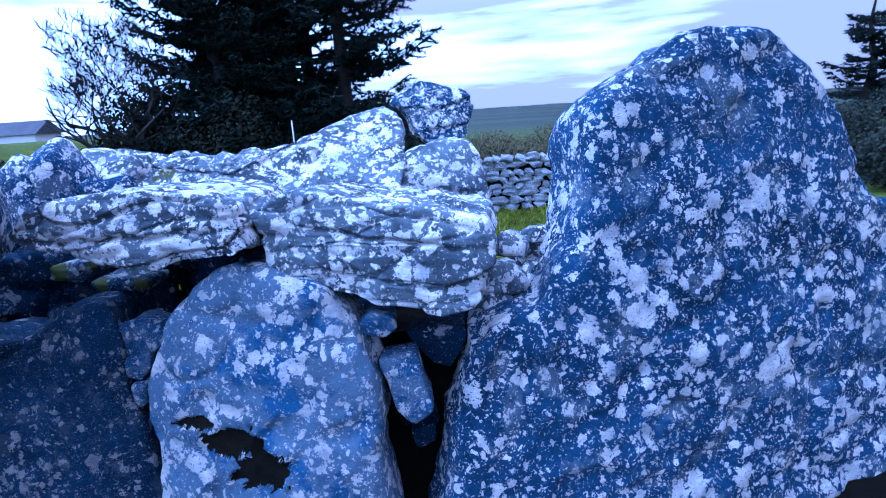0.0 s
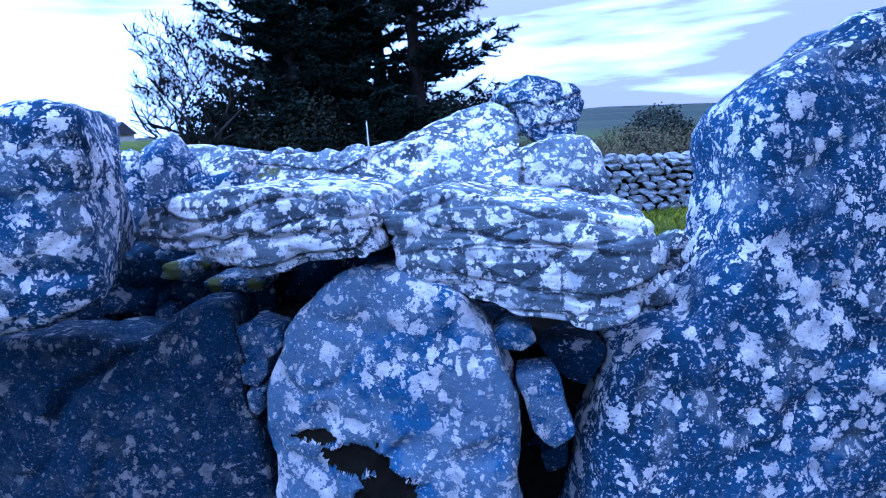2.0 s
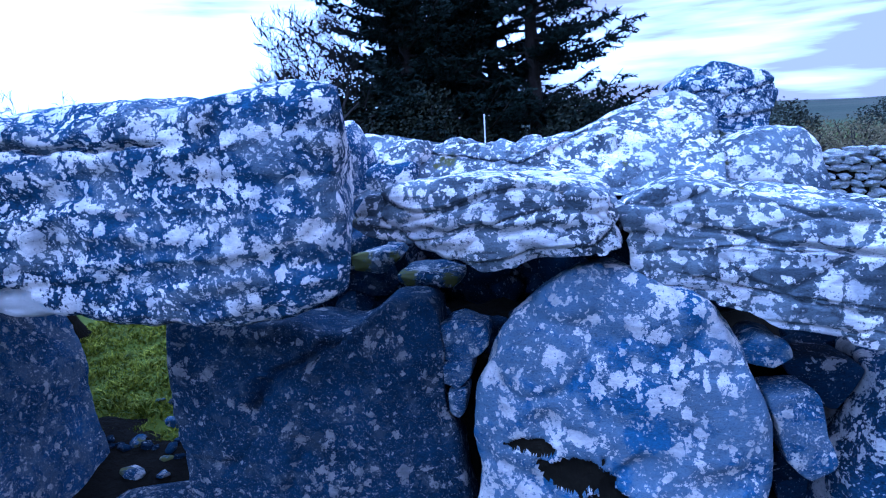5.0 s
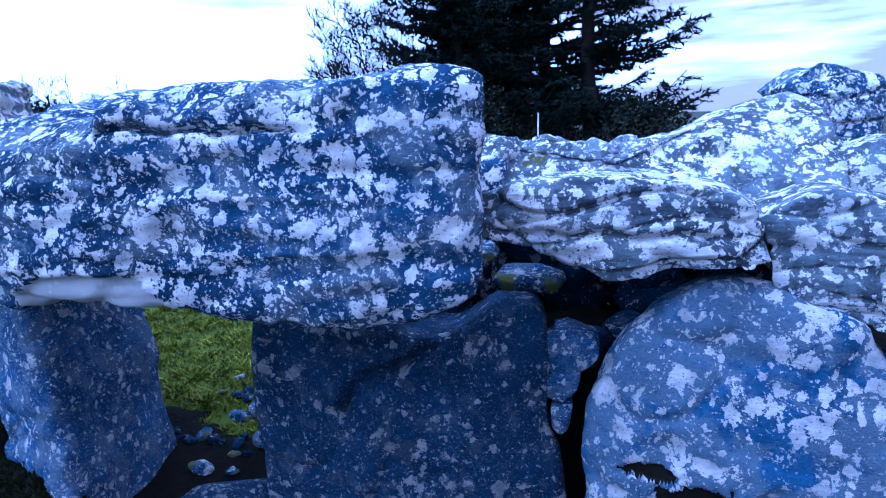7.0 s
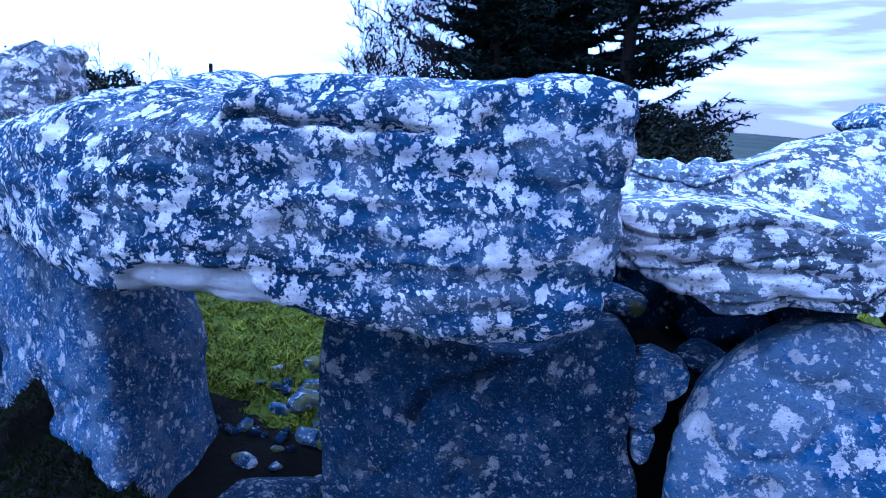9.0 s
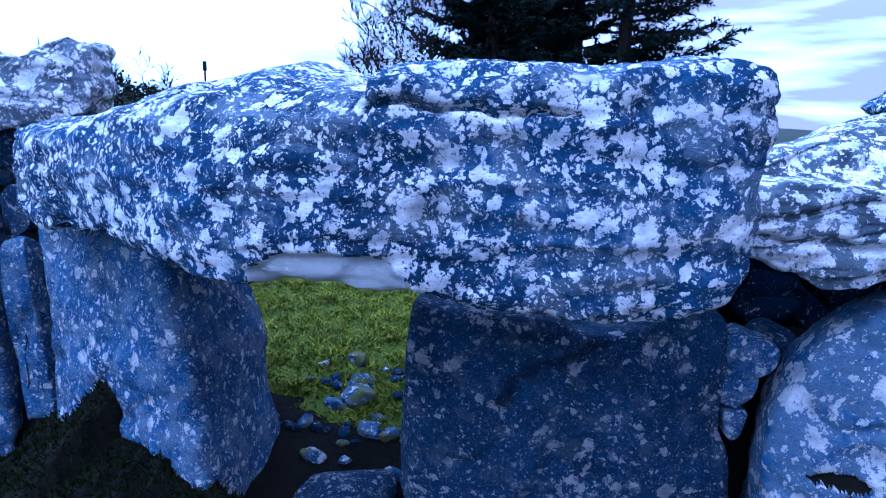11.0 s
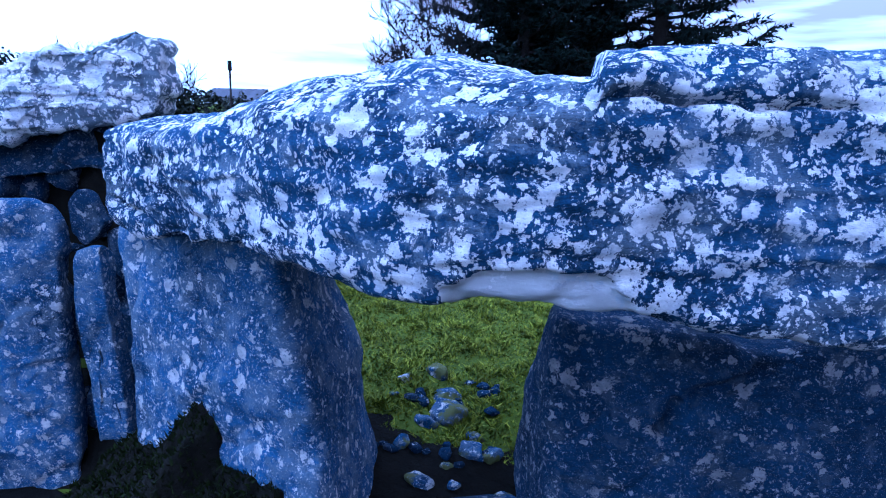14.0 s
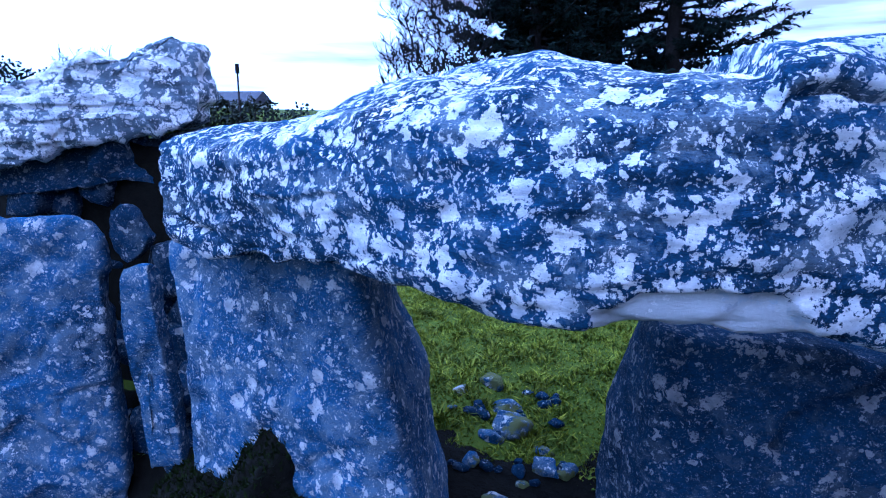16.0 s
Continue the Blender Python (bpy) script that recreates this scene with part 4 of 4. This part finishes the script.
# ---- field wall ----
def build_wall():
    wall = tagged(new("field_wall"), "low dry stone wall of pale stacked stones", "stone wall")
    wall.location = (1.0, 10.3, 0)
    meshes = []
    for k in range(7):
        o = rock("stone", (0, 0, 0), (1, 1, 1), WALLROCK, 400 + k, res=6, rough=0.34, boxy=1.0)
        meshes.append(o.data)
        o.data.polygons.foreach_set("use_smooth", [False] * len(o.data.polygons))
        bpy.data.objects.remove(o)
    rnd = random.Random(3)
    core = Soup()
    for x0, x1, z0, z1 in ((-2.0, 4.6, -0.3, 0.8),):
        core.add([Vector((x, y, z)) for z in (z0, z1) for y in (-0.1, 0.2) for x in (x0, x1)], [(0, 1, 3, 2), (4, 6, 7, 5), (0, 4, 5, 1), (2, 3, 7, 6), (0, 2, 6, 4), (1, 5, 7, 3)])
    mesh_object("core", [v + wall.location for v in core.v], core.f, EARTH_SHADE, parent=wall, smooth=False, base=wall.location)
    z = -0.12
    course = 0
    while z < 0.86:
        h = rnd.uniform(0.10, 0.16)
        x = -2.1 + rnd.uniform(0, 0.2)
        while x < 4.7:
            w = rnd.uniform(0.14, 0.34)
            ob = new("stone", meshes[rnd.randrange(7)])
            ob.parent = wall
            ob.location = (x + w / 2, -0.05 + rnd.uniform(-0.03, 0.03), z + rnd.uniform(-0.015, 0.015))
            ob.rotation_euler = (rnd.uniform(-0.12, 0.12), rnd.uniform(-0.12, 0.12), rnd.uniform(-0.15, 0.15))
            ob.scale = (w * 1.0, 0.34, h * 1.08)
            x += w
        z += h
        course += 1


build_wall()


# ---- trees ----
def conifer(x, y, tall, spread, seed, low=0.8, gap=0.0):
    rnd = random.Random(seed)
    z0 = terrain(x, y) - 0.1
    tree = tagged(new("conifer_tree"), "tall dark conifer with drooping needled boughs", "tree", "conifers")
    tree.location = (x, y, z0)
    base = Vector((x, y, z0))
    v, f = tube([base + Vector((0.05 * math.sin(k), 0.05 * math.cos(k * 1.3), tall * k / 12)) for k in range(13)], [0.15 * (1 - k / 13) + 0.01 for k in range(13)], 9)
    mesh_object("trunk", v, f, BARK, parent=tree, base=base)
    wood, needles = Soup(), Soup()
    z = low
    while z < tall - 0.3:
        reach = spread * (1 - z / tall) ** 0.7 * rnd.choice((0.5, 0.75, 0.95, 1.1)) * rnd.uniform(0.85, 1.1)
        a = rnd.uniform(0, 6.28)
        if rnd.random() > gap:
            pts = []
            rise = rnd.uniform(-0.12, 0.22)
            for k in range(9):
                t = k / 8
                pts.append(base + Vector((math.cos(a + 0.2 * t) * reach * t, math.sin(a + 0.2 * t) * reach * t, z + rise * reach * t - 0.12 * reach * t * (1 - t) + 0.22 * reach * t ** 3)))
            tv, tf = tube(pts, [0.028 * (1 - k / 9) + 0.004 for k in range(9)], 4)
            wood.add(tv, tf)
            out = Vector((math.cos(a), math.sin(a), 0))
            side = Vector((-out.y, out.x, 0))
            for k in range(2, 9):
                for sgn in (-1, 1):
                    for rep in range(2):
                        t = (k - rnd.random()) / 8
                        i = min(int(t * 8), 7)
                        p = pts[i].lerp(pts[i + 1], t * 8 - i)
                        ln = reach * rnd.uniform(0.16, 0.34) * (1.15 - t * 0.75) + 0.08
                        d = (side * sgn * rnd.uniform(0.5, 1.0) + out * rnd.uniform(0.4, 0.9) + Vector((0, 0, rnd.uniform(-0.25, 0.35)))).normalized()
                        nseg = max(3, int(ln / 0.055))
                        for s in range(nseg):
                            q = p + d * ln * (s + 0.5) / nseg
                            for b in range(3):
                                e = (d * 0.7 + Vector((rnd.gauss(0, 0.5), rnd.gauss(0, 0.5), rnd.gauss(0, 0.45)))).normalized()
                                w = e.orthogonal().normalized() * rnd.uniform(0.014, 0.026)
                                needles.add([q - w, q + w, q + e * rnd.uniform(0.06, 0.12)], [(0, 1, 2)])
        z += rnd.uniform(0.03, 0.075) * (1.0 if z < 5 else 2.5)
    mesh_object("bough", wood.v, wood.f, BARK, kind="stuff", parent=tree, base=base)
    mesh_object("foliage", needles.v, needles.f, NEEDLE, kind="stuff", parent=tree, smooth=False, base=base)


conifer(-1.5, 10.7, 8.0, 2.05, 21, 1.5)
conifer(-3.65, 10.6, 8.5, 1.75, 22, 0.7)
conifer(-2.75, 11.2, 8.5, 2.0, 23, 0.8)
conifer(-4.1, 11.3, 8.0, 1.6, 24, 0.6)
conifer(-3.1, 10.9, 8.5, 1.7, 26, 0.6)
conifer(-2.3, 11.8, 8.6, 2.0, 27, 0.6)
conifer(9.4, 13.0, 3.6, 1.8, 25, 0.4)


def bare_tree(x, y, tall, seed, twigs=5, name="bare_tree", spread=0.55):
    """A short trunk whose limbs fan out evenly, fork again and again and curl upward into fine twigs."""
    rnd = random.Random(seed)
    base = Vector((x, y, terrain(x, y) - 0.1))
    tree = tagged(new(name), "leafless broad-crowned tree with fine bare twigs", "tree", "bare trees")
    tree.location = base
    trunk, crown = Soup(), Soup()
    reach = tall * 0.23

    def grow(p, d, ln, r, depth):
        pts, rad = [p.copy()], [r]
        sway = Vector((rnd.gauss(0, 0.16), rnd.gauss(0, 0.16), rnd.gauss(0.03, 0.1)))
        for k in range(4):
            d = (d + sway * (0.2 if depth == twigs else 1.0) + Vector((rnd.gauss(0, 0.06), rnd.gauss(0, 0.06), 0.02))).normalized()
            p = p + d * ln / 4
            pts.append(p.copy())
            rad.append(r * (1 - 0.11 * (k + 1)))
        v, f = tube(pts, rad, 6 if depth > 3 else 3)
        (trunk if depth >= twigs - 1 else crown).add(v, f)
        if depth == twigs:
            for k in range(6):
                a = k * 1.047 + rnd.uniform(-0.3, 0.3)
                grow(pts[rnd.choice((2, 3, 4))], Vector((math.cos(a), math.sin(a), rnd.uniform(0.9, 2.2))).normalized(), ln * rnd.uniform(0.75, 0.95), r * 0.6, depth - 1)
        elif depth and (p - base).xy.length < reach:
            for _ in range(rnd.choice((2, 3, 3))):
                nd = (d + Vector((rnd.gauss(0, spread), rnd.gauss(0, spread), rnd.gauss(0.16, spread * 0.7)))).normalized()
                grow(pts[rnd.choice((2, 3, 4, 4))], nd, ln * rnd.uniform(0.64, 0.86), max(r * 0.64, 0.0065), depth - 1)
    grow(base, Vector((0, 0, 1)), tall * 0.3, tall * 0.018, twigs)
    mesh_object("trunk", trunk.v, trunk.f, TWIG, parent=tree, base=base)
    mesh_object("crown", crown.v, crown.f, TWIG, kind="stuff", parent=tree, base=base)


bare_tree(-5.2, 10.0, 3.9, 31, 8, spread=0.42)
bare_tree(-0.5, 10.9, 2.6, 33, 6)
bare_tree(-9.4, 9.5, 1.5, 34, 5)
bare_tree(-10.6, 9.6, 1.5, 35, 5)
bare_tree(-11.6, 9.6, 1.6, 36, 5)
bare_tree(-8.0, 9.2, 1.3, 37, 5)
bare_tree(-6.9, 9.8, 1.4, 38, 5)


def bushes(name, spots, mat, label, category, leaf, count, seed, kind="", group=""):
    """Clumps of many small leaves round a few stems."""
    rnd = random.Random(seed)
    for x, y, w, d, h in spots:
        base = Vector((x, y, terrain(x, y) - 0.05))
        bush = tagged(new(name), label, category, group, kind)
        bush.location = base
        stems, leaves = Soup(), Soup()
        for _ in range(10):
            a = rnd.uniform(0, 6.28)
            tip = base + Vector((math.cos(a) * w * 0.35, math.sin(a) * d * 0.35, h * rnd.uniform(0.6, 0.95)))
            v, f = tube([base, base.lerp(tip, 0.5) + Vector((0, 0, 0.1 * h)), tip], [0.03, 0.02, 0.006], 4)
            stems.add(v, f)
        for _ in range(count):
            u = Vector((rnd.gauss(0, 1), rnd.gauss(0, 1), rnd.gauss(0, 1))).normalized()
            r = rnd.uniform(0.35, 1.0) ** 0.4
            lump = 1 + 0.35 * noise.noise(u * 2.4 + base)
            p = base + Vector((u.x * w / 2 * r * lump, u.y * d / 2 * r * lump, h * 0.5 + u.z * h / 2 * r * lump))
            if p.z < base.z:
                continue
            e = Vector((rnd.gauss(0, 1), rnd.gauss(0, 1), rnd.gauss(0, 0.7))).normalized()
            s = e.orthogonal().normalized() * leaf * 0.4
            q = e * leaf * rnd.uniform(0.7, 1.3)
            leaves.add([p, p + q * 0.5 + s, p + q, p + q * 0.5 - s], [(0, 1, 2, 3)])
        mesh_object("stem", stems.v, stems.f, TWIG, kind="stuff", parent=bush, base=base)
        mesh_object("foliage", leaves.v, leaves.f, mat, kind="stuff", parent=bush, smooth=False, base=base)


bushes("hedge_bush", [(-5.5 + 0.78 * k, 10.0 + 0.25 * math.sin(k * 1.7), 1.25, 1.0, 1.75 + 0.25 * math.sin(k * 2.3) + (0.5 if 1 <= k <= 3 else 0)) for k in range(7)], HEDGE,
       "dense dark evergreen hedge bush below the conifers", "hedge bush", 0.06, 4200, 41, group="hedge bushes")
bushes("hedge_bush", [(-5.3, 10.5, 1.1, 0.9, 2.6), (-4.7, 10.7, 1.2, 0.9, 3.0), (-0.35, 10.5, 1.2, 0.9, 2.05), (-0.95, 10.7, 1.1, 0.9, 2.2)], HEDGE, "dense dark evergreen hedge bush below the conifers", "hedge bush", 0.06, 4200, 42, group="hedge bushes")
bushes("bank_bush", [(x, 9.5, 1.1, 0.9, top - terrain(x, 9.5)) for x, top in ((-7.4, 1.8), (-8.2, 1.95), (-8.9, 2.0), (-9.6, 2.1), (-10.4, 2.3), (-11.2, 2.35), (-12.0, 2.45), (-12.9, 2.6))], HEDGE,
       "low dark bush on the field bank", "bush", 0.06, 1800, 43, group="bank bushes")
bushes("scrub_bush", [(0.5 + 1.0 * (k % 7), 13.5 + 2.2 * (k // 7), 1.6, 1.6, 1.15 + 0.2 * math.sin(k * 2.7)) for k in range(21)], SCRUB,
       "brown-green winter scrub behind the field wall", "scrub", 0.06, 1300, 44, group="scrub bushes")
bushes("round_tree", [(4.6, 18.0, 1.9, 1.7, 1.75), (9.0, 21, 3.0, 2.0, 1.7)], HEDGE, "rounded dark bush standing alone in the field", "bush", 0.09, 3000, 45, group="field bushes")
bushes("yew_bush", [(7.6, 9.6, 1.5, 1.2, 1.1), (7.3, 11.2, 1.6, 1.4, 1.5), (8.0, 11.5, 1.9, 1.5, 1.5), (9.2, 11.8, 2.2, 1.5, 1.7)], HEDGE, "dark evergreen bush at the edge of the field", "bush", 0.07, 3500, 46, group="hedge bushes")


# ---- posts and a far house ----
def pole(x, y, top, r, name, label, box=0.0):
    z0 = terrain(x, y) - 0.1
    base = Vector((x, y, z0))
    thing = tagged(new(name), label, "post")
    thing.location = base
    v, f = tube([base, Vector((x, y, top))], [r, r * 0.9], 8)
    f.append(tuple(range(8, 16)))
    mesh_object("shaft", v, f, METAL if not box else BARK, parent=thing, base=base)
    if box:
        v, f = tube([Vector((x, y, top - 0.02)), Vector((x, y, top + 0.13))], [box, box * 0.9], 6)
        f += [tuple(range(6, 12)), tuple(reversed(range(6)))]
        mesh_object("cap", v, f, BARK, parent=thing, smooth=False, base=base)


pole(-2.2, 9.35, 1.80, 0.012, "thin_pole", "thin pale metal pole in front of the hedge")
pole(-8.3, 9.3, 2.30, 0.018, "marker_post", "slim dark post with a small box on top", 0.035)


def house(x, y, w, d, h, roof):
    base = Vector((x, y, terrain(x, y) - 0.2))
    thing = tagged(new("farmhouse"), "small far farmhouse with a dark slate roof", "house")
    thing.location = base
    c = [Vector((sx * w / 2, sy * d / 2, z)) + base for z in (0, h) for sy in (-1, 1) for sx in (-1, 1)]
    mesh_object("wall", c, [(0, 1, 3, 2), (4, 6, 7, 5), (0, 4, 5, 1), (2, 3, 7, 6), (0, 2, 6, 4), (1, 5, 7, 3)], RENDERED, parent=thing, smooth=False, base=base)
    e = 0.15
    r = [Vector(p) + base for p in ((-w / 2 - e, -d / 2 - e, h), (w / 2 + e, -d / 2 - e, h), (w / 2 + e, d / 2 + e, h), (-w / 2 - e, d / 2 + e, h), (-w / 2 - e, 0, h + roof), (w / 2 + e, 0, h + roof))]
    mesh_object("roof", r, [(0, 1, 5, 4), (2, 3, 4, 5), (0, 4, 3), (1, 2, 5), (3, 2, 1, 0)], ROOF, parent=thing, smooth=False, base=base)


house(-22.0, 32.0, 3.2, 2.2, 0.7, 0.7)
